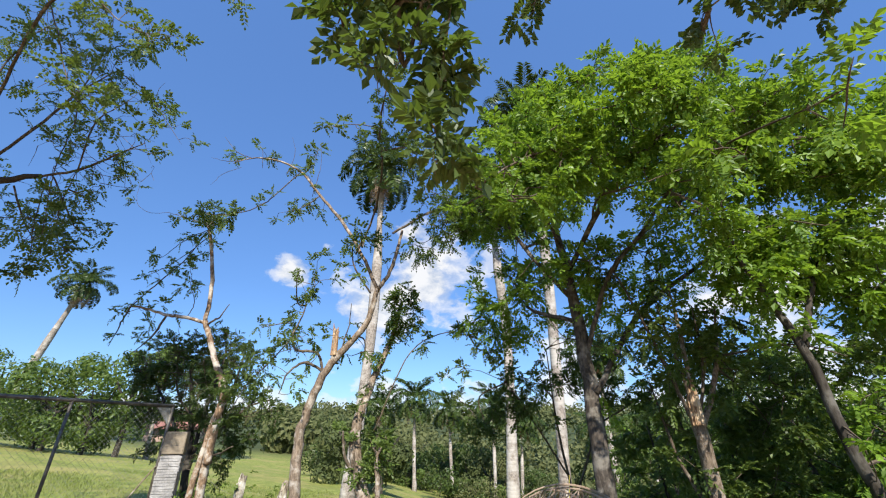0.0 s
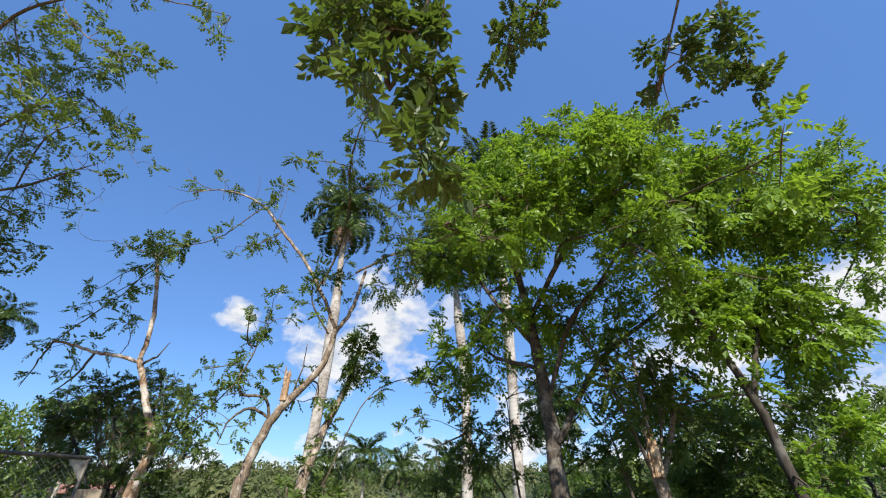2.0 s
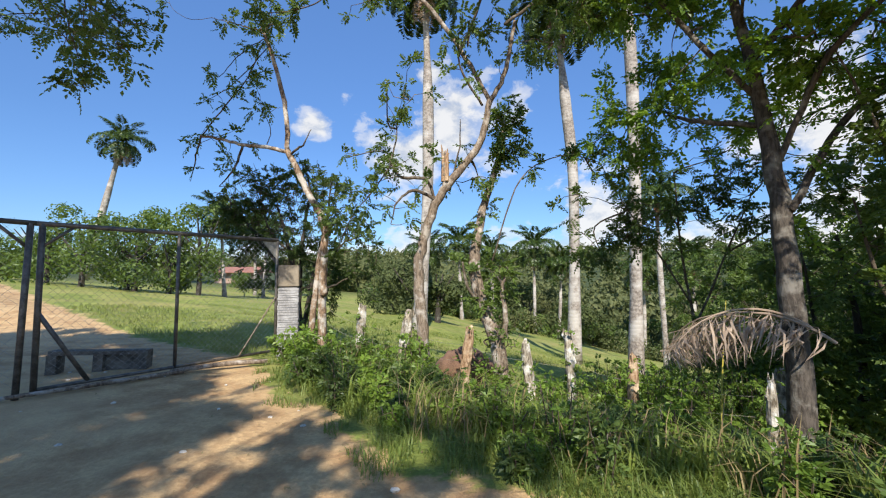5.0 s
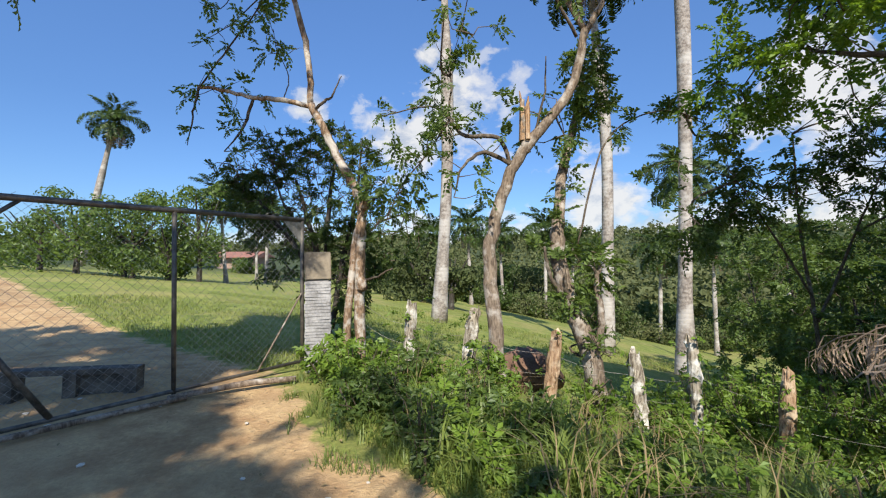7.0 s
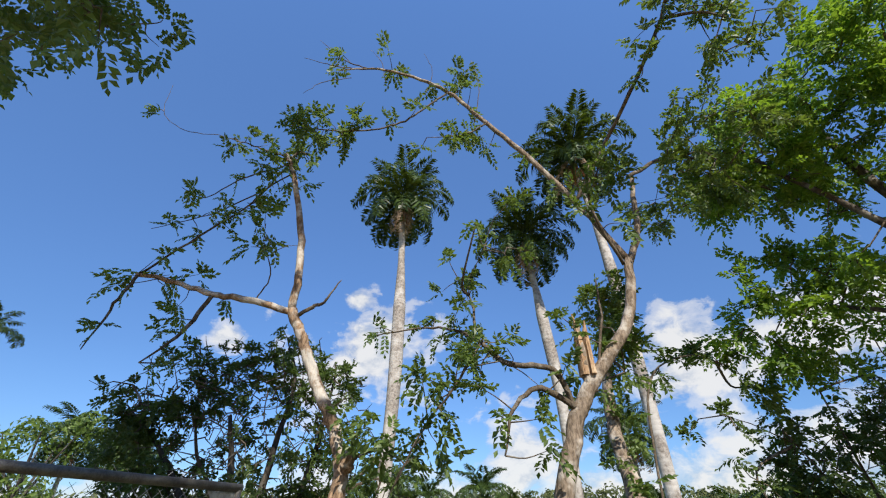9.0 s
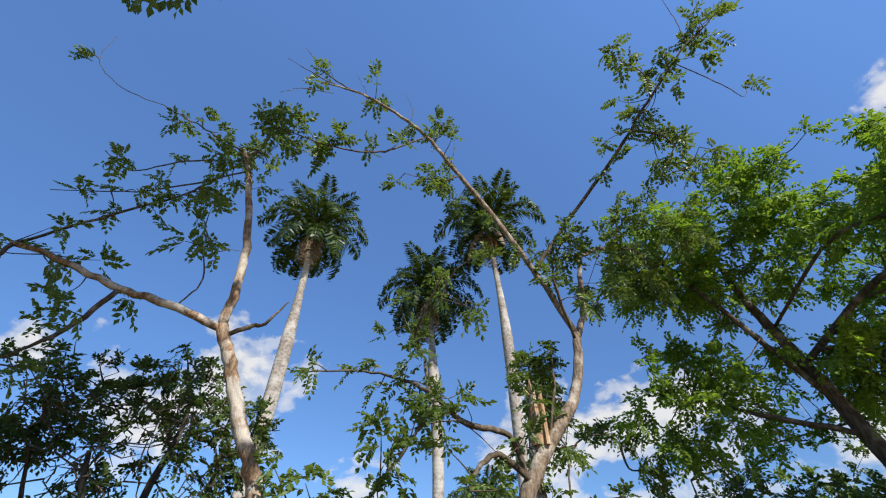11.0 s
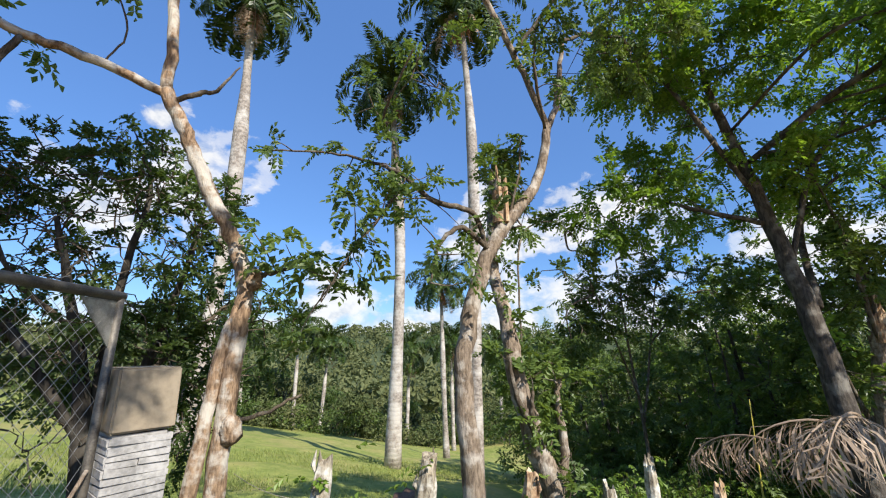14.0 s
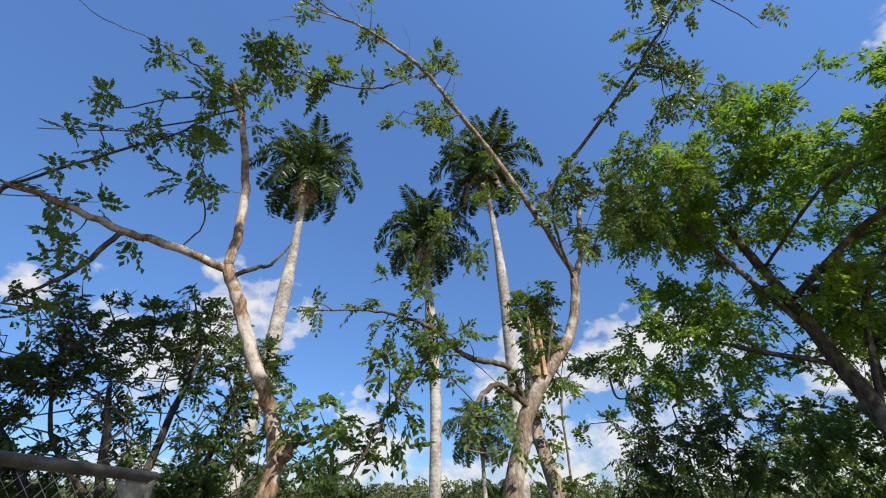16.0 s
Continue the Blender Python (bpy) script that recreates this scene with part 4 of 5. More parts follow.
tree("tree reaching over the road with drooping leafy twigs", [
    ([(-10.5, 5.2, 0.1), (-10.0, 5.2, 2.0), (-9.3, 5.4, 4.0), (-8.2, 5.8, 5.2), (-7.0, 6.0, 5.6)], 0.2, 0.05, 4, 0.6),
    ([(-7.0, 6.0, 5.6), (-6.2, 5.8, 5.6), (-5.3, 5.4, 5.6), (-4.3, 4.8, 5.4)], 0.03, 0.006, 14, 0.55),
    ([(-6.8, 6.0, 5.6), (-6.4, 6.1, 5.0), (-6.0, 6.0, 4.6), (-5.6, 5.9, 4.5)], 0.018, 0.005, 12, 0.5),
    ([(-7.4, 6.0, 5.4), (-7.3, 6.3, 4.9), (-7.0, 6.4, 4.5)], 0.018, 0.005, 10, 0.5),
    ([(-6.2, 5.8, 5.6), (-5.4, 5.0, 5.9), (-4.5, 4.4, 5.7)], 0.016, 0.005, 12, 0.5),
    ([(-8.2, 5.8, 5.2), (-7.2, 5.7, 6.4), (-6.6, 5.6, 7.2), (-6.0, 5.5, 7.6)], 0.03, 0.008, 14, 0.6),
    ([(-6.6, 5.6, 7.2), (-6.3, 5.5, 6.3), (-6.25, 5.5, 5.4), (-5.95, 5.5, 4.2)], 0.014, 0.004, 14, 0.4),
    ([(-6.6, 5.6, 7.2), (-6.4, 5.5, 8.0), (-6.0, 5.5, 8.3), (-5.4, 5.4, 7.9)], 0.014, 0.004, 10, 0.4),
    ([(-8.2, 5.8, 5.2), (-8.3, 5.6, 7.2), (-8.0, 5.5, 8.4), (-7.4, 5.4, 8.9)], 0.02, 0.005, 12, 0.5),
    ([(-6.0, 5.5, 7.6), (-5.2, 5.4, 7.0), (-4.6, 5.3, 6.3), (-4.1, 5.2, 5.7)], 0.012, 0.003, 10, 0.3),
    ([(-6.2, 5.8, 5.6), (-6.1, 5.7, 4.8), (-5.8, 5.6, 4.2), (-5.4, 5.5, 3.9)], 0.01, 0.003, 12, 0.3),
    ([(-6.9, 6.0, 5.6), (-6.6, 5.9, 4.6), (-6.3, 5.8, 4.0), (-6.1, 5.7, 3.6)], 0.01, 0.003, 12, 0.3),
    ([(-8.2, 5.8, 5.2), (-7.2, 5.0, 6.8), (-5.8, 4.0, 7.3), (-4.4, 3.5, 7.2), (-3.4, 3.4, 7.1), (-2.5, 3.4, 6.9)], 0.03, 0.005, 16, 0.45),
    ([(-4.9, 3.7, 7.2), (-4.3, 3.5, 6.5), (-3.8, 3.5, 6.1), (-3.3, 3.5, 6.0)], 0.012, 0.003, 12, 0.35),
    ([(-5.8, 4.0, 7.3), (-5.2, 3.9, 6.4), (-4.7, 3.8, 5.6), (-4.4, 3.8, 5.2)], 0.012, 0.003, 14, 0.35),
], (((-7.2, 6.2, 4.9), (0.8, 0.6, 0.7), 24), ((-5.8, 5.7, 5.2), (0.9, 0.5, 0.9), 10), ((-5.4, 5.3, 6.6), (1.0, 0.5, 0.7), 24), ((-8.9, 5.9, 5.4), (1.5, 1.1, 1.1), 110), ((-8.0, 4.2, 6.2), (1.6, 1.4, 0.8), 80), ((-7.6, 5.5, 8.5), (1.2, 0.6, 0.5), 36)), MAT_BARK_DARK, MAT_LEAF, 4, 0.056, 0.17, 38, 0.006, bare=(((-5.6, 5.5, 6.0), (1.3, 0.5, 1.6), 60), ((-6.5, 5.6, 7.6), (1.4, 0.5, 1.0), 40)))

# the last clumps are unseen, added behind the camera to shade the road
tree("roadside tree with leafy branches hanging overhead", [
    ([(3.0, -3.4, -0.1), (2.8, -3.2, 1.8), (2.3, -2.6, 3.8), (1.4, -1.6, 5.2), (0.2, -0.8, 6.0)], 0.2, 0.06, 3, 0.6),
    ([(1.4, -1.6, 5.2), (0.7, 0.0, 4.9), (0.15, 1.1, 4.0), (-0.05, 1.4, 3.2)], 0.03, 0.006, 0, 0.25),
    ([(2.3, -2.6, 3.8), (2.4, -0.5, 4.9), (2.2, 1.4, 5.2), (2.1, 2.1, 4.6)], 0.035, 0.006, 7, 0.35),
    ([(0.2, -0.8, 6.0), (-1.6, -0.8, 6.3), (-3.2, -0.4, 6.2)], 0.04, 0.01, 14, 0.6),
    ([(1.4, -1.6, 5.2), (1.2, -1.0, 6.6), (0.8, -0.6, 7.6)], 0.07, 0.03, 6, 0.6),
    ([(0.15, 1.1, 4.0), (-0.1, 1.3, 3.7), (-0.2, 1.4, 3.3), (-0.22, 1.42, 3.0)], 0.007, 0.002, 5, 0.12),
    ([(0.15, 1.1, 4.0), (0.1, 1.35, 3.4), (0.05, 1.4, 2.9), (0.05, 1.42, 2.55)], 0.006, 0.002, 8, 0.09),
    ([(0.7, 0.0, 4.9), (-0.2, 0.9, 4.3), (-0.4, 1.3, 3.8), (-0.42, 1.4, 3.4)], 0.007, 0.002, 5, 0.12),
    ([(2.4, -0.5, 4.9), (1.4, 1.2, 5.1), (0.9, 1.9, 4.8), (0.7, 2.1, 4.45)], 0.012, 0.003, 9, 0.22),
    ([(2.2, 1.4, 5.2), (2.7, 1.9, 4.9), (3.0, 2.1, 4.45)], 0.01, 0.003, 9, 0.22),
], (((-0.1, 1.38, 3.5), (0.22, 0.12, 0.3), 6), ((2.1, 2.05, 4.6), (0.35, 0.2, 0.22), 5), ((2.6, -4.0, 5.8), (1.2, 0.9, 0.7), 60), ((-1.5, -3.2, 7.0), (1.3, 0.9, 0.6), 110), ((-2.9, -3.3, 6.9), (1.2, 1.0, 0.6), 160), ((-4.3, -3.6, 6.9), (1.2, 1.0, 0.6), 160)), MAT_BARK_DARK, MAT_LEAF_DARK_SHADE, 5, 0.068, 0.15, 39, gap=-0.15)

# out-of-view tree, added and placed so its crowns shade the road and lane
tree("unseen tree added to shade the road before the gate", [
    ([(-7, -5, -0.1), (-7, -4.8, 2.5), (-6.9, -4, 5), (-7, -2.6, 7.2), (-7.1, -1.2, 8.6)], 0.3, 0.08, 0, 0.6),
    ([(-6.9, -4, 5), (-6.3, -3.2, 6.6), (-5.7, -2.6, 7.7)], 0.1, 0.03, 6, 0.6),
    ([(-6.9, -4, 5), (-5.8, -4.1, 6.6), (-4.7, -3.9, 7.8)], 0.08, 0.03, 6, 0.6),
    ([(-6.9, -4, 5), (-7.8, -3, 6.6), (-8.6, -2.4, 7.6)], 0.1, 0.03, 6, 0.6),
    ([(-7, -2.6, 7.2), (-6.6, -0.9, 9.2), (-6.1, -0.2, 12)], 0.09, 0.03, 6, 0.6),
    ([(-7, -2.6, 7.2), (-8.6, -1.4, 8.6), (-10, -0.6, 9.2)], 0.09, 0.03, 6, 0.6),
], (((-4.5, -3.9, 8), (1.5, 1.2, 0.7), 250), ((-6.3, -1.3, 8.5), (1.5, 1.0, 0.6), 220), ((-5.7, -2.7, 7.8), (1.6, 1.6, 0.8), 300), ((-8.4, -2.4, 7.6), (2.1, 1.9, 0.8), 360), ((-6.5, 0.4, 9.4), (2.2, 1.8, 0.8), 380), ((-6, 0, 12.3), (1.9, 1.2, 0.6), 230), ((-9.8, -0.6, 9.2), (2.0, 1.8, 0.8), 300)), MAT_BARK_GREY, MAT_LEAF_DARK_SHADE, 8, 0.13, 0.32, 42, 0.014, gap=-0.18)


# ---- gate, pillar, fence ----
def build_gate():
    corner, along = Vector((-4.9, 8.1, 0)), Vector((-0.6, -0.8, 0))
    root = thing("gate", tuple(corner), "tall rusty pipe gate with sagging chain-link mesh, closed", "gate")

    def at(s, z, out=0.0):
        return np.array(along * s + Vector((0.8, -0.6, 0)) * out + Vector((0, 0, z)))

    def pipe(name, a, b, r=0.024, segs=10, mat=MAT_STEEL):
        v, f = tube([a, (a + b) / 2, b], [r, r, r], segs)
        return mesh_object(name, v, f, mat, root, smooth=True)

    pipe("rail", at(-0.02, 1.98), at(2.95, 2.0), 0.03)
    pipe("rail", at(2.95, 2.0), at(5.6, 2.06), 0.03)
    pipe("bottom_rail", at(0.02, 0.1), at(2.9, 0.06), 0.022)
    pipe("post", at(0.0, 0.05), at(0.0, 1.98), 0.026)
    pipe("post", at(1.48, 0.04), at(1.48, 1.98), 0.024)
    pipe("post", at(2.9, 0.0), at(2.9, 2.0), 0.032)
    pipe("post", at(3.05, 0.0, 0.12), at(3.0, 2.0), 0.032)
    pipe("brace", at(2.9, 0.95), at(2.42, 0.08), 0.026)
    pipe("corner_brace", at(2.9, 1.72), at(2.62, 1.98), 0.018)
    pipe("corner_brace", at(3.02, 1.72), at(3.3, 2.0), 0.018)
    plate = Soup()
    for o in (-0.004, 0.004):
        plate.verts += [tuple(at(0.02, 1.95, o)), tuple(at(0.26, 1.95, o)), tuple(at(0.02, 1.66, o))]
    plate.faces += [(0, 1, 2), (5, 4, 3), (0, 3, 4, 1), (1, 4, 5, 2), (2, 5, 3, 0)]
    plate.done("gusset", MAT_WIRE, root, "grey sheet-metal gusset")
    pipe("diagonal_stick", at(0.03, 1.0, 0.03), at(0.62, 0.1, 0.05), 0.011, 8, MAT_BARK_TAN)

    mesh = Soup()
    step = 0.085

    def net(s0, s1, z0, z1, bulge):
        rng = np.random.default_rng(3)
        span = z1 - z0
        for slope in (1, -1):
            s = s0 - span
            while s < s1 + span:
                pts = []
                for k in range(17):
                    z = z0 + span * k / 16
                    p = s + slope * (z - z0) if slope > 0 else s + span - (z - z0)
                    if s0 <= p <= s1:
                        u, w = (p - s0) / (s1 - s0), (z - z0) / span
                        pts.append(at(p, z - bulge * 0.25 * math.sin(math.pi * u) * math.sin(math.pi * w), bulge * math.sin(math.pi * u) * math.sin(math.pi * w)))
                if len(pts) > 1:
                    mesh.tube(pts, [0.0014, 0.0014], 3)
                s += step

    net(0.02, 1.47, 0.12, 1.94, 0.1)
    net(1.49, 2.89, 0.12, 1.96, 0.04)
    net(3.06, 5.5, 0.12, 1.98, 0.04)
    mesh.done("chain_link", MAT_WIRE, root, "thin grey chain-link wire")
    barbs = Soup()
    rng = np.random.default_rng(4)
    for s in np.arange(0.3, 4.5, 0.085):
        if rng.uniform() < 0.75:
            a = at(s, 1.99)
            barbs.tube([a, a + np.array(along) * rng.uniform(-0.03, 0.03) + (0, 0, 0.03), a + np.array(along) * rng.uniform(-0.05, 0.05) + (0, 0, rng.uniform(0.04, 0.07))], [0.0025, 0.0015], 4)
    tagged(barbs.done("wire_fringe", MAT_WIRE, root), kind="stuff")


build_gate()


def build_log(points, r, label):
    root = thing("log", points[0], label, "log")
    v, f = tube(bezier(np.array(points) - np.array(points[0]), 6), [r, r * 1.05, r * 0.8], 9, 0.06)
    mesh_object("wood", v, f, MAT_BARK_TAN, root, smooth=True)


build_log([(-4.72, 7.5, 0.05), (-5.2, 7.25, 0.06), (-5.75, 6.78, 0.05)], 0.034, "weathered pole lying along foot of gate")
build_log([(-5.6, 6.85, 0.04), (-6.2, 6.05, 0.05), (-6.9, 5.2, 0.05)], 0.026, "long thin weathered pole under gate")


def build_pillar():
    root = thing("gate_pillar", (-4.72, 8.2, 0), "block pillar with smooth tan cap and ribbed mortar", "pillar")
    turn = pose(0, 0, 0, 0, 0, 20)

    def shaped(name, w, d, z0, z1, mat, taper, chip, seed):
        rng = np.random.default_rng(seed)
        bm = bmesh.new()
        bmesh.ops.create_cube(bm, size=1)
        bmesh.ops.bevel(bm, geom=bm.edges[:], offset=0.035, segments=2, affect="EDGES")
        for v in bm.verts:
            t = v.co.z + 0.5
            k = 1 + (taper - 1) * t
            v.co = turn @ Vector((v.co.x * w * k + rng.uniform(-chip, chip), v.co.y * d * k + rng.uniform(-chip, chip), z0 + (z1 - z0) * t + rng.uniform(-chip, chip)))
        data = bpy.data.meshes.new(name)
        bm.to_mesh(data)
        bm.free()
        data.materials.append(mat)
        ob = new(name, data)
        ob.parent = root
        return ob

    shaped("cap", 0.335, 0.335, 1.18, 1.55, MAT_CAP, 1.0, 0.004, 1)
    shaped("core", 0.31, 0.31, -0.15, 1.17, MAT_MORTAR, 0.97, 0.003, 2)
    rng = np.random.default_rng(6)
    z = 0.0
    while z < 1.13:
        hgt = rng.uniform(0.036, 0.048)
        half = rng.uniform(-0.03, 0.03)
        for a in range(4):
            for lo, hi in ((-0.158, 0.158),) if rng.uniform() < 0.72 else ((-0.158, half - 0.004), (half + 0.004, 0.158)):
                soup = Soup()
                m = turn @ pose(0, 0, 0, 0, 0, 90 * a) @ Matrix.Translation(((lo + hi) / 2, -0.155, z + hgt / 2)) @ pose(0, 0, 0, rng.uniform(-3, 3), rng.uniform(-2.5, 2.5), rng.uniform(-2, 2))
                soup.box((hi - lo, rng.uniform(0.018, 0.03), hgt - 0.006), m)
                soup.done("brick", MAT_BLOCK, root)
        z += hgt


build_pillar()


def build_kerb():
    root = thing("concrete_kerb", (-7.3, 6.7, 0.05), "low broken concrete kerb on dirt lane behind gate", "kerb")
    a, b = Vector((-7.5, 6.75, 0)), Vector((-6.35, 7.15, 0))
    way = (b - a).normalized()
    ang = math.degrees(math.atan2(way.y, way.x))
    beam = Soup()
    beam.box(((b - a).length, 0.16, 0.06), Matrix.Translation((a + b) / 2 - Vector((-7.3, 6.7, -0.22))) @ pose(0, 0, 0, 0, 2, ang))
    beam.done("beam", MAT_SHADE_CONCRETE, root)
    for s in (0.05, 0.6, 1.15):
        p = a + way * s
        post = Soup()
        post.box((0.12, 0.2, 0.32), Matrix.Translation(p - Vector((-7.3, 6.7, -0.06))) @ pose(0, 0, 0, 2, 3, ang))
        post.done("stub", MAT_SHADE_CONCRETE, root)
    slab = Soup()
    slab.box((0.42, 0.05, 0.24), Matrix.Translation(a + way * 0.86 - Vector((-7.3, 6.7, -0.06))) @ pose(0, 0, 0, -4, 0, ang))
    slab.done("slab", MAT_SHADE_CONCRETE, root)


build_kerb()


def fence_post(x, y, top, lean, r, mat, label, seed, leafy=0):
    rng = np.random.default_rng(seed)
    z = ground_z(x, y) - 0.2
    root = thing("fence_post", (x, y, z), label, "fence post", "old posts along the fence line")
    h = top - z
    line = bezier([(0, 0, 0), (lean[0] * 0.4, lean[1] * 0.4, h * 0.5), (lean[0], lean[1], h)], 7)
    v, f = tube(line, [r * 1.15, r, r * 0.95, r * 1.1, r * 0.75], 11, 0.13)
    v = [np.array(p) for p in v]
    for p in v[-11:]:
        p[2] += rng.uniform(-0.09, 0.07)
    mesh_object("stake", v, f, mat, root, smooth=False)
    for _ in range(5):
        a = rng.uniform(0, 6.28)
        t = rng.uniform(0.35, 0.95)
        c = np.array([lean[0] * t, lean[1] * t, h * t])
        o = np.array([math.cos(a), math.sin(a), 0]) * r
        chip = Soup()
        chip.tube([c + o * 0.8, c + o * 1.15 + (0, 0, 0.06), c + o * 0.9 + (0, 0, 0.17)], [0.012, 0.02, 0.004], 5, 0.2)
        chip.done("splinter", mat, root)
    if leafy:
        n = leafy
        t = rng.uniform(0.0, 0.95, n)
        pts = np.stack([lean[0] * t, lean[1] * t, h * t], 1) + rng.normal(0, 0.1, (n, 3))
        v = compound_leaves(pts, rng.normal(0, 1, (n, 3)), 7, 0.13, 0.06, 0.55, rng)
        tagged(mesh_object("climber", v, quads(v), MAT_WEED, root, "leafy green climber"), kind="stuff")


fence_post(-3.55, 8.35, 0.82, (0.1, 0.0), 0.075, MAT_DEAD, "grey rotten fence post with split top", 51, 60)
fence_post(-2.75, 8.15, 0.74, (0.14, 0.0), 0.085, MAT_DEAD, "whitish weathered fence post with crumbling top", 52, 70)
fence_post(-1.72, 8.0, 0.5, (0.14, 0.0), 0.085, MAT_SPLIT, "orange-brown split fence post leaning sideways", 53, 20)
fence_post(-0.62, 7.8, 0.32, (-0.1, 0.0), 0.08, MAT_DEAD, "pale fence post with broken white top", 54, 40)
fence_post(0.0, 7.75, 0.5, (-0.08, 0.0), 0.07, MAT_DEAD, "tall grey fence post wrapped by climber", 55, 50)
fence_post(0.75, 7.5, 0.2, (0.05, 0.0), 0.07, MAT_SPLIT, "brown leaning fence post in weeds", 56, 60)
fence_post(2.45, 6.95, 0.15, (0.0, 0.0), 0.07, MAT_DEAD, "short white-topped fence post in undergrowth", 57, 30)


fence_post(1.85, 6.3, 0.2, (0.02, 0.0), 0.05, MAT_DEAD, "short pale fence post among green weeds", 59, 20)


for z_up, sag in ((0.28, 0.05), (0.55, 0.06)):
    wire_pts = [(-4.1, 8.38, 0.25 + z_up), (-3.5, 8.35, z_up), (-2.7, 8.15, z_up - 0.1), (-1.66, 8.0, z_up - 0.3), (-0.66, 7.8, z_up - 0.5), (0.0, 7.75, z_up - 0.5), (0.75, 7.5, z_up - 0.7), (2.45, 6.95, z_up - 0.75)]
    wire_line = thing("fence_wire", wire_pts[0], "rusty slack wire strung between fence posts", "wire")
    run = []
    for p, q in zip(wire_pts[:-1], wire_pts[1:]):
        for t in np.linspace(0, 1, 6, endpoint=False):
            run.append(np.array(p) * (1 - t) + np.array(q) * t - (0, 0, sag * 4 * t * (1 - t)) - np.array(wire_pts[0]))
    v, f = tube(run, [0.0022, 0.0022], 4)
    mesh_object("strand", v, f, MAT_STEEL, wire_line)


# ---- fallen frond, earth bank, sticks ----
def fallen_frond(x, y, z, turn, lift, bend, scale, seed, label):
    root = thing("fallen_palm_frond", (x, y, z), label, "palm frond")
    for name, stalk in (("stalk", True), ("leaflet_fringe", False)):
        data = frond_mesh(name, 2.6 * scale, lift, bend, MAT_PALM_DRY, np.random.default_rng(seed), 36, 0.026, 0.8 * scale, stalk, not stalk, 0.95)
        ob = new(name, data)
        ob.parent = root
        ob.matrix_basis = pose(0, 0, 0, 0, 0, turn)
        if not stalk:
            tagged(ob, kind="stuff")


fallen_frond(2.5, 6.5, 0.75, 178, 0.6, 1.6, 0.7, 61, "dry brown palm frond drooping over fence post")
fallen_frond(2.6, 6.3, 0.6, 160, 0.75, 1.8, 0.76, 62, "dry fallen palm frond arched over weeds")
fallen_frond(2.2, 6.25, 0.6, 125, 0.7, 1.8, 0.7, 63, "shrivelled palm frond with hanging leaflets")
fallen_frond(1.9, 6.9, 0.35, 100, 0.7, 1.7, 0.6, 64, "dry palm frond tip sagging among weeds")

bank_line = bezier([(-2.35, 10.3, -0.72), (-1.9, 10.2, -0.6), (-1.5, 10.3, -0.62), (-1.0, 10.4, -0.85)], 5)
v, f = tube(bank_line - bank_line[0], [0.12, 0.38, 0.42, 0.12], 10, 0.14)
bank = thing("earth_bank", tuple(bank_line[0]), "bare reddish earth bank in the pasture", "earth bank")
mesh_object("mound", v, f, MAT_SHADED_RED_EARTH, bank, smooth=True)

reed = thing("reed", (2.05, 7.6, -0.9), "single yellow reed standing in weeds", "reed")
v, f = tube(bezier([(0, 0, 0), (0.05, 0, 0.9), (0.14, 0, 1.9)], 5), [0.016, 0.012, 0.004], 6)
mesh_object("stalk", v, f, MAT_YELLOW, reed, smooth=True)


# ---- far house and woods ----
def build_house():
    hx, hy = -44.0, 74.0
    hz = ground_z(hx, hy) + 0.3
    root = thing("house", (hx, hy, hz), "distant low house with red roof beyond pasture", "house")
    walls = Soup()
    walls.box((7.4, 5, 2.0), Matrix.Translation((0, 0, 0.9)))
    walls.done("wall", MAT_WALL, root)
    roof = Soup()
    roof.verts = [(-4.3, -3.6, 1.9), (4.3, -3.6, 1.9), (4.3, 3.6, 1.9), (-4.3, 3.6, 1.9), (-4.3, 0, 2.9), (4.3, 0, 2.9), (-4.3, -3.6, 1.78), (4.3, -3.6, 1.78), (4.3, 3.6, 1.78), (-4.3, 3.6, 1.78)]
    roof.faces = [(0, 1, 5, 4), (2, 3, 4, 5), (0, 4, 3), (1, 2, 5), (6, 9, 8, 7), (0, 6, 7, 1), (2, 8, 9, 3), (1, 7, 8, 2), (3, 9, 6, 0)]
    roof.done("roof", MAT_ROOF, root)
    for wx in (-2.4, 0.1, 2.5):
        win = Soup()
        win.box((0.9, 0.06, 0.9), Matrix.Translation((wx, -2.52, 1.1)))
        pane = win.done("window", MAT_STEEL, root)
        for fx, fz, w, h in ((0, 0.46, 1.04, 0.1), (0, -0.46, 1.04, 0.1), (-0.47, 0, 0.1, 0.82), (0.47, 0, 0.1, 0.82)):
            bar = Soup()
            bar.box((w, 0.1, h), Matrix.Translation((wx + fx, -2.54, 1.1 + fz)))
            bar.done("window_frame", MAT_WALL, pane)


build_house()


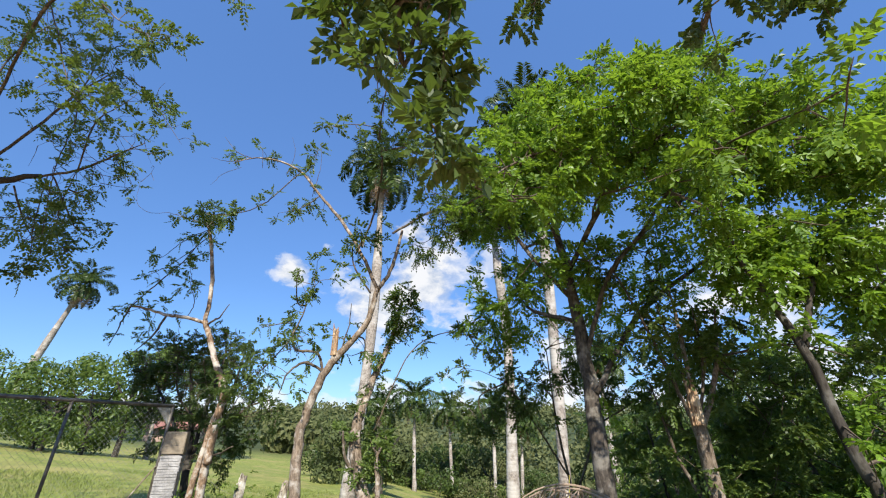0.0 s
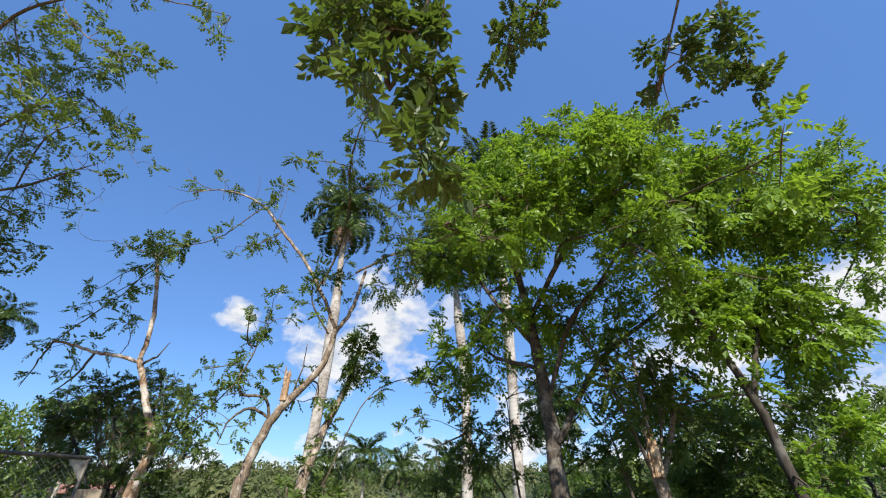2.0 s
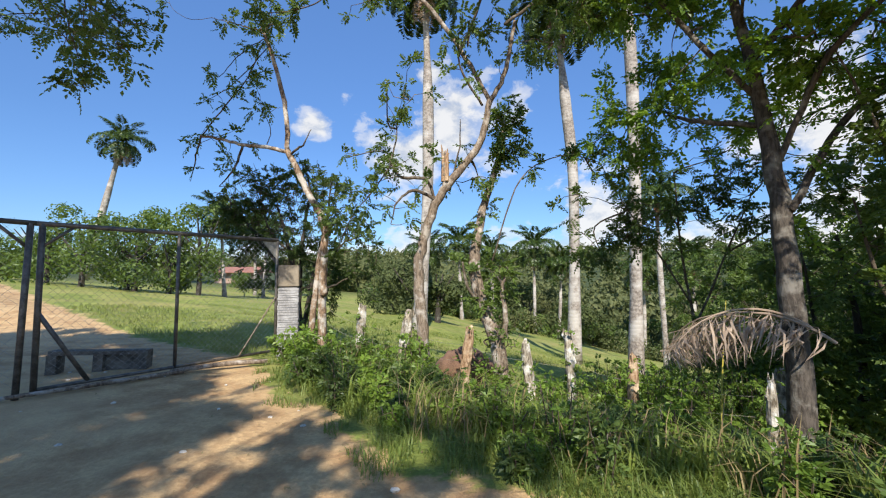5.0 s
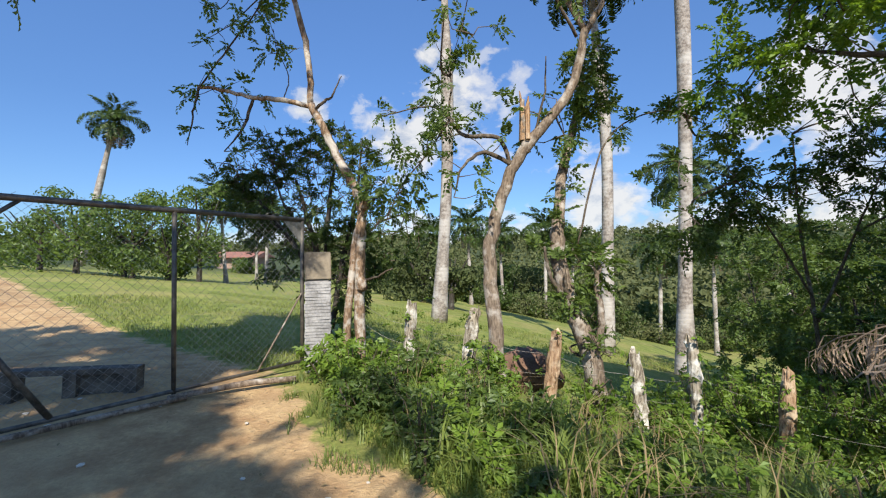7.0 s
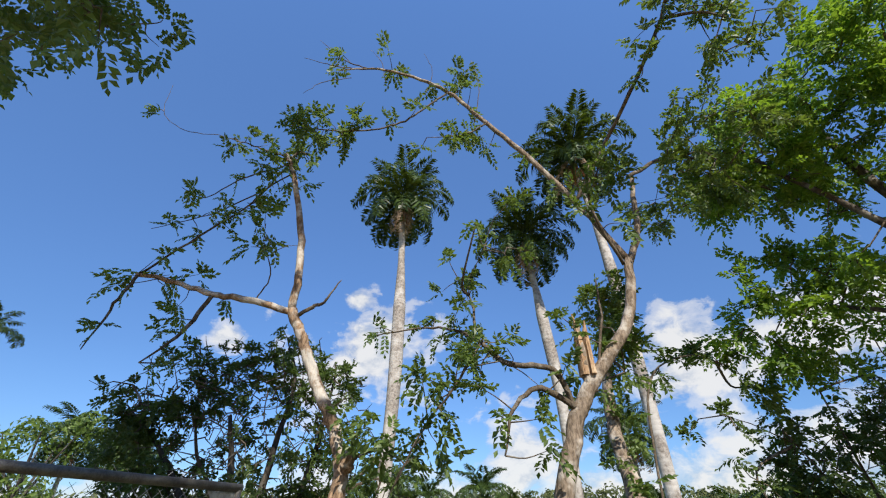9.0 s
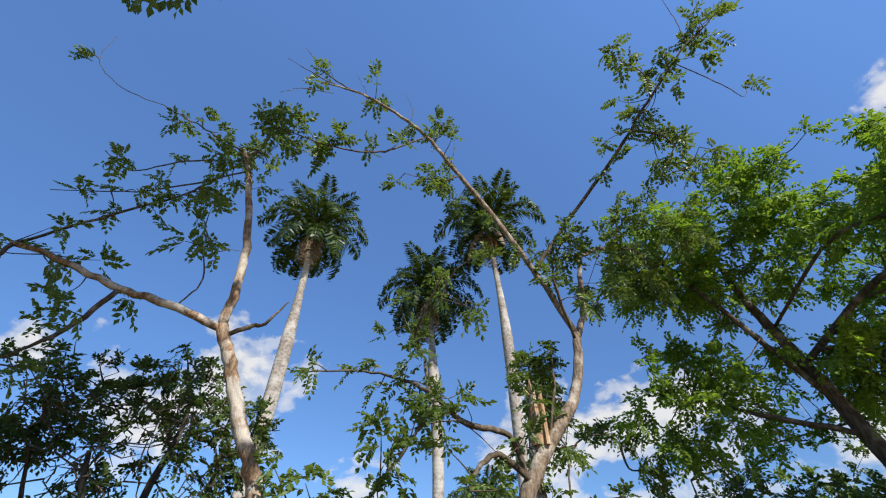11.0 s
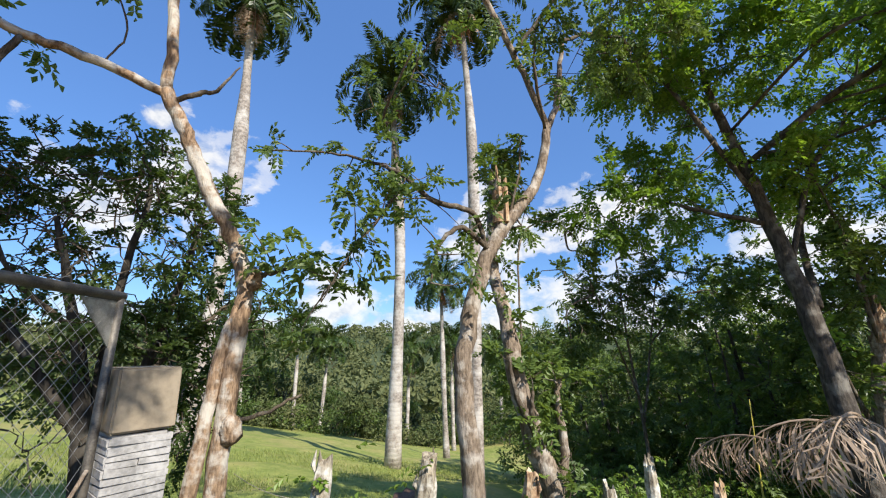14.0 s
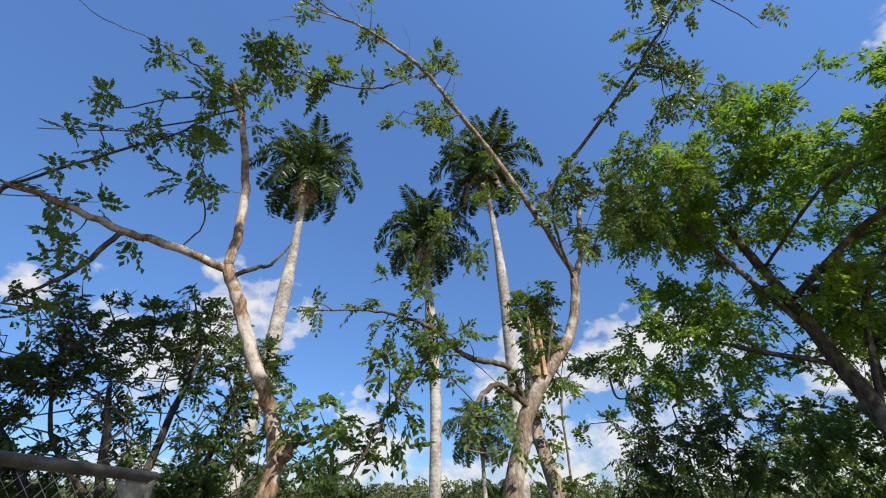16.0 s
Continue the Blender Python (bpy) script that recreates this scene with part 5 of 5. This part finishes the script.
def far_tree(x, y, h, w, seed, label="rounded leafy tree beyond the pasture", count=2600, leafsize=0.32, mat=MAT_WOODS, stem=0.25):
    rng = np.random.default_rng(seed)
    z = ground_z(x, y)
    root = thing("tree", (x, y, z), label, "tree", "trees beyond the pasture")
    soup = Soup()
    soup.tube(bezier([(0, 0, -0.2), (0.1, 0, h * 0.3), (0.2 * rng.normal(), 0, h * 0.6)], 4), [stem, stem * 0.7, stem * 0.3], 7, 0.05)
    for k in range(5):
        a = 6.28 * k / 5 + rng.uniform(-0.4, 0.4)
        soup.tube(bezier([(0.1, 0, h * rng.uniform(0.2, 0.4)), (math.cos(a) * w * 0.18, math.sin(a) * w * 0.18, h * 0.5), (math.cos(a) * w * 0.34, math.sin(a) * w * 0.34, h * 0.7)], 3), [stem * 0.5, stem * 0.15], 5)
    soup.done("trunk", MAT_BARK_DARK, root)
    blobs = [(np.array([rng.normal(0, w * 0.24), rng.normal(0, w * 0.24), h * rng.uniform(0.08, 0.84)]), rng.uniform(0.16, 0.28) * w) for _ in range(11)]
    pts, nor = [], []
    for c, r in blobs:
        d = unit(rng.normal(0, 1, (count // 11, 3)))
        rr = r * rng.uniform(0.55, 1.05, (len(d), 1))
        pts.append(c + d * rr * (1, 1, 0.75))
        nor.append(d)
    pts, nor = np.concatenate(pts), np.concatenate(nor)
    l = leafsize * rng.uniform(0.6, 1.3, len(pts))
    v = blades(pts, np.cross(nor, rng.normal(0, 1, pts.shape)) - (0, 0, 0.3), nor + rng.normal(0, 0.5, pts.shape), l, l * 0.6)
    mesh_object("crown", v, quads(v), mat, root)


for x, y, h, w, seed in ((-31, 35, 7.4, 6.8, 71), (-36.0, 35, 8.0, 7.6, 72), (-26.5, 37, 10.6, 6.4, 73), (-33.5, 37, 8.4, 6.6, 81), (-40.5, 36, 7.0, 7.0, 82), (-28.6, 36, 7.0, 5.6, 83), (-47, 38, 2.6, 5.0, 74), (-52, 34, 4.6, 5.0, 77), (-64, 44, 4.4, 8, 76), (-38, 66, 2.4, 5, 75), (-9.0, 40, 6.0, 5.4, 78), (-6.2, 33, 5.4, 4.4, 79), (-4.0, 31, 5.0, 4.0, 80)):
    far_tree(x, y, h, w, seed, mat=MAT_LEAF if x < -20 else MAT_WOODS)
for k in range(64):
    rng = np.random.default_rng(200 + k)
    x = -9 + k * 1.3 + rng.normal(0, 1.8)
    y = 57 + rng.uniform(-8, 12) - 0.012 * max(0, x) ** 2 - max(0, x - 20) * 0.35
    big = rng.uniform() < 0.6
    far_tree(x, y, rng.uniform(4.0, 7.6) * (1 if x < 12 else 0.75) if big else rng.uniform(2.0, 4.5), rng.uniform(4.5, 8.5) if big else rng.uniform(3.5, 6), 300 + k, "tall tree in the dark woods edging pasture" if big else "low bush at the edge of the woods", 1500, 0.36, (MAT_WOODS, MAT_WOODS_PALE_HAZE, MAT_LEAF_DARK_SHADE)[k % 3], 0.16)


for k in range(44):
    rng = np.random.default_rng(600 + k)
    x = -12 + k * 1.25 + rng.normal(0, 0.9)
    y = 49 + rng.uniform(-3, 4) - 0.012 * max(0, x) ** 2 - max(0, x - 20) * 0.3
    far_tree(x, y, rng.uniform(1.6, 3.4), rng.uniform(3.2, 5.5), 700 + k, "low bush at the edge of the woods", 800, 0.3, (MAT_WOODS, MAT_LEAF_DARK_SHADE, MAT_WOODS_PALE_HAZE, MAT_LEAF)[k % 4], 0.06)


def build_hill_woods():
    rng = np.random.default_rng(90)
    n = 2300
    ang = rng.uniform(-1.35, 1.5, n)
    r = 75 + 420 * rng.uniform(0, 1, n) ** 1.9
    keep = (ang > -0.35) | (r > 130)
    ang, r = ang[keep], r[keep]
    cx, cy = -4 + r * np.sin(ang), 5 + r * np.cos(ang)
    cz = height(cx, cy)
    pts, nor, size = [], [], []
    for x, y, z, d in zip(cx, cy, cz, r):
        m = 46
        dirs = unit(rng.normal(0, 1, (m, 3)))
        s = rng.uniform(1.5, 3.2) * (1 + d / 420)
        pts.append(np.array([x, y, z + s * 0.8]) + dirs * s * rng.uniform(0.6, 1.05, (m, 1)))
        nor.append(dirs)
        size.append(np.full(m, 0.95 * (1 + d / 260)))
    pts, nor, size = np.concatenate(pts), np.concatenate(nor), np.concatenate(size)
    v = blades(pts, np.cross(nor, rng.normal(0, 1, pts.shape)) - (0, 0, 0.3), nor + rng.normal(0, 0.4, pts.shape), size, size * 0.7)
    tagged(mesh_object("hill_woods", v, quads(v), MAT_WOODS_PALE_HAZE), "wooded hills on the horizon, haze put into leaf colour", "woods", kind="stuff")


build_hill_woods()


# ---- grass and weeds ----
def grass(name, label, n, region, lo, hi, width, mat, seed, spread=0.35):
    rng = np.random.default_rng(seed)
    x, y = region(rng, n)
    z = height(x, y) - 0.02
    base = np.stack([x, y, z], 1)
    a = rng.uniform(0, 6.283, len(x))
    out = np.stack([np.cos(a), np.sin(a), 0 * a], 1)
    side = np.stack([-np.sin(a), np.cos(a), 0 * a], 1)
    l = rng.uniform(lo, hi, len(x))[:, None]
    s = spread * rng.uniform(0.3, 1.6, len(x))[:, None]
    w = (width * rng.uniform(0.7, 1.3, len(x)))[:, None]
    up = np.array((0, 0, 1.0))
    mid, tip = base + up * l * 0.62 + out * l * s * 0.4, base + up * l * (1 - 0.35 * s) + out * l * s * 1.25
    v = np.stack([base - side * w / 2, base + side * w / 2, mid + side * w / 2, mid - side * w / 2, tip], 1).reshape(-1, 3)
    i = np.arange(len(x))[:, None] * 5
    faces = np.concatenate([i + (0, 1, 2, 3)]).tolist() + (i + (3, 2, 4)).tolist()
    tagged(mesh_object(name, v, faces, mat), label, "grass", kind="stuff")


def verge_band(lo, hi, x0, x1, clump=1.3, level=-0.1):
    def region(rng, n):
        x = rng.uniform(x0, x1, n)
        y = verge_edge(x) + rng.uniform(lo, hi, n) + np.array([0.45 * noise.noise(Vector((a * 1.1, 3.3, 0))) + 0.2 * noise.noise(Vector((a * 3.4, 1.3, 0))) for a in x])
        ok = np.array([noise.noise(Vector((a * clump, b * clump, 7))) > level for a, b in zip(x, y)])
        return x[ok], y[ok]

    return region


def field(rng, n):
    x, y = rng.uniform(-16, 9, n), 8.2 + 16 * rng.uniform(0, 1, n) ** 1.5
    ok = (lane_distance(x, y) > 1.45) & (np.array([noise.noise(Vector((a * 1.7, b * 1.7, 2.2))) for a, b in zip(x, y)]) > rng.uniform(-0.6, 0.25, n))
    return x[ok], y[ok]


grass("verge_grass", "lush tall green grass along the dirt road", 19000, verge_band(0.3, 2.7, -3.3, 6.5, 1.9, 0.1), 0.2, 0.55, 0.014, MAT_GRASS, 401, 0.6)
grass("low_verge_grass", "knee-high mixed grass on the roadside bank", 30000, verge_band(0.1, 3.4, -4.5, 6.5, 2.3, -0.1), 0.08, 0.26, 0.008, MAT_GRASS, 405, 0.8)
grass("short_grass", "short grass at the dirt road's edge", 26000, verge_band(-0.35, 1.2, -4.8, 6.0, 2.4, 0.05), 0.04, 0.16, 0.006, MAT_GRASS, 402, 0.6)
grass("dry_grass", "dry straw-coloured grass stems in the verge", 3500, verge_band(0.3, 3.0, -3.5, 6.0, 1.5, 0.05), 0.3, 0.7, 0.008, MAT_STRAW, 403, 0.7)
grass("pasture_grass", "cropped pasture grass", 110000, field, 0.04, 0.19, 0.012, MAT_PASTURE, 404, 0.7)


def weed_bush(x, y, r, h, n, seed, mat=MAT_WEED, label="leafy green weeds on the verge", blade=0.062):
    rng = np.random.default_rng(seed)
    z = ground_z(x, y)
    root = thing("shrub", (x, y, z), label, "shrub", "weeds along the fence")
    stems = Soup()
    tips, ways = [], []
    for _ in range(n):
        a = rng.uniform(0, 6.28)
        d = np.array([math.cos(a) * r, math.sin(a) * r, 0]) * rng.uniform(0.1, 1)
        top = d + (0, 0, h * rng.uniform(0.45, 1.0))
        stems.tube(bezier([d * 0.25 + (0, 0, -0.05), d * 0.6 + (0, 0, h * 0.35), top], 3), [0.008, 0.004], 4)
        for t in np.linspace(0.25, 1, 5):
            tips.append(d * (0.3 + 0.7 * t) + np.array((0, 0, top[2] * t)))
            ways.append(d + (0, 0, 0.2))
    tagged(stems.done("stem_work", MAT_TWIG, root), kind="stuff")
    tips, ways = np.repeat(np.array(tips), 2, 0), np.repeat(np.array(ways), 2, 0)
    v = compound_leaves(tips, unit(ways) * 0.4 + rng.normal(0, 0.8, tips.shape), 7, blade * 1.6, blade, 0.55, rng)
    mesh_object("leaves", v, quads(v), mat, root)


for k, (x, y, r, h, n) in enumerate(((-4.3, 7.6, 0.4, 0.5, 34), (-3.9, 7.2, 0.45, 0.6, 40), (-3.4, 7.5, 0.45, 0.55, 34), (-2.95, 7.2, 0.4, 0.5, 30), (-2.4, 7.6, 0.35, 0.8, 30), (-3.6, 6.6, 0.4, 0.4, 26), (-1.15, 7.8, 0.35, 0.8, 28), (-0.35, 7.3, 0.45, 0.6, 30), (0.4, 7.0, 0.5, 0.9, 34), (1.0, 7.6, 0.6, 1.0, 40), (1.7, 7.4, 0.6, 1.1, 44), (2.4, 8.0, 0.8, 1.5, 60), (1.4, 8.4, 0.8, 1.4, 60), (3.2, 6.2, 0.6, 1.1, 44), (4.0, 5.4, 0.6, 1.0, 40), (2.2, 5.6, 0.5, 0.8, 32), (3.4, 8.8, 0.9, 1.9, 70), (5.2, 8.2, 1.0, 2.2, 80), (0.4, 8.8, 0.5, 0.9, 30), (-4.55, 9.0, 0.4, 0.6, 26), (6.4, 4.6, 0.8, 1.6, 50), (4.6, 9.6, 1.1, 2.1, 80), (2.6, 10.5, 1.0, 1.6, 60), (-3.6, 9.6, 0.5, 0.6, 24), (-3.9, 6.9, 0.3, 0.35, 18), (-3.0, 6.3, 0.35, 0.35, 20), (-2.3, 6.2, 0.4, 0.45, 24), (-1.5, 5.4, 0.35, 0.4, 20), (-0.8, 6.3, 0.45, 0.5, 26), (-0.2, 5.2, 0.35, 0.4, 18), (0.6, 5.9, 0.45, 0.5, 26), (1.3, 5.0, 0.4, 0.5, 24), (2.0, 4.4, 0.4, 0.5, 22), (3.0, 4.8, 0.5, 0.7, 30), (3.6, 3.9, 0.45, 0.6, 26), (4.8, 4.2, 0.5, 0.8, 30), (-2.6, 5.6, 0.3, 0.3, 16), (1.6, 6.4, 0.45, 0.6, 26), (0.3, 9.2, 0.6, 1.1, 44), (1.1, 9.3, 0.7, 1.4, 54), (1.9, 9.1, 0.7, 1.6, 60), (2.8, 9.3, 0.8, 1.7, 60), (3.8, 8.4, 0.7, 1.6, 50))):
    weed_bush(x, y, r, h * (0.8 if x > 0.8 and y > 8.2 else 0.7 if x > 0 else 1.0), int(n * (0.62 if x < -2 else 1.2 if x > 0.8 and y > 8.2 else 0.8)), 500 + k, (MAT_WEED, MAT_WEED, MAT_LEAF)[k % 3] if x < 0 else MAT_WEED)


FORB_RNG = np.random.default_rng(91)
for k in range(95):
    fx = FORB_RNG.uniform(-4.3, 4.4)
    fy = float(verge_edge(fx)) + FORB_RNG.uniform(0.25, 3.0)
    weed_bush(fx, fy, FORB_RNG.uniform(0.12, 0.26), FORB_RNG.uniform(0.22, 0.6), int(FORB_RNG.integers(7, 15)), 900 + k, (MAT_WEED, MAT_LEAF, MAT_WEED, MAT_LEAF_DARK_SHADE)[k % 4], "small leafy weed plant among verge grass", FORB_RNG.uniform(0.035, 0.06))


# ---- stones and litter on the road ----
def stone(x, y, size, seed):
    rng = np.random.default_rng(seed)
    bm = bmesh.new()
    bmesh.ops.create_icosphere(bm, subdivisions=1, radius=1)
    for v in bm.verts:
        v.co = Vector((v.co.x * size * rng.uniform(0.7, 1.25), v.co.y * size * rng.uniform(0.6, 1.1), v.co.z * size * rng.uniform(0.35, 0.6)))
    data = bpy.data.meshes.new("stone")
    bm.to_mesh(data)
    bm.free()
    data.materials.append(MAT_STONE)
    ob = new("stone", data)
    ob.location = (x, y, ground_z(x, y) + size * 0.2)
    tagged(ob, "small pale stone lying on dirt road", "stone", "stones on the road")


STONE_RNG = np.random.default_rng(77)
for k in range(46):
    sx = STONE_RNG.uniform(-7.5, 1.0)
    sy = float(verge_edge(sx)) - abs(STONE_RNG.normal(0, 1.3)) - 0.05
    stone(sx, sy, STONE_RNG.uniform(0.012, 0.035), 800 + k)


def build_litter():
    rng = np.random.default_rng(78)
    n = 1000
    x = rng.uniform(-8, 3, n)
    y = verge_edge(x) - np.abs(rng.normal(0, 1.1, n)) + 0.25
    base = np.stack([x, y, height(x, y) + 0.018], 1)
    l = rng.uniform(0.015, 0.055, n) * rng.uniform(0.5, 1.0, n)
    v = blades(base, np.stack([rng.normal(0, 1, n), rng.normal(0, 1, n), rng.normal(0, 0.12, n)], 1), np.stack([rng.normal(0, 0.1, n), rng.normal(0, 0.1, n), np.ones(n)], 1), l, l * 0.5, 0.1)
    tagged(mesh_object("leaf_litter", v, quads(v), MAT_STRAW), "scattered dry leaves on the dirt road", "litter", kind="stuff")


build_litter()
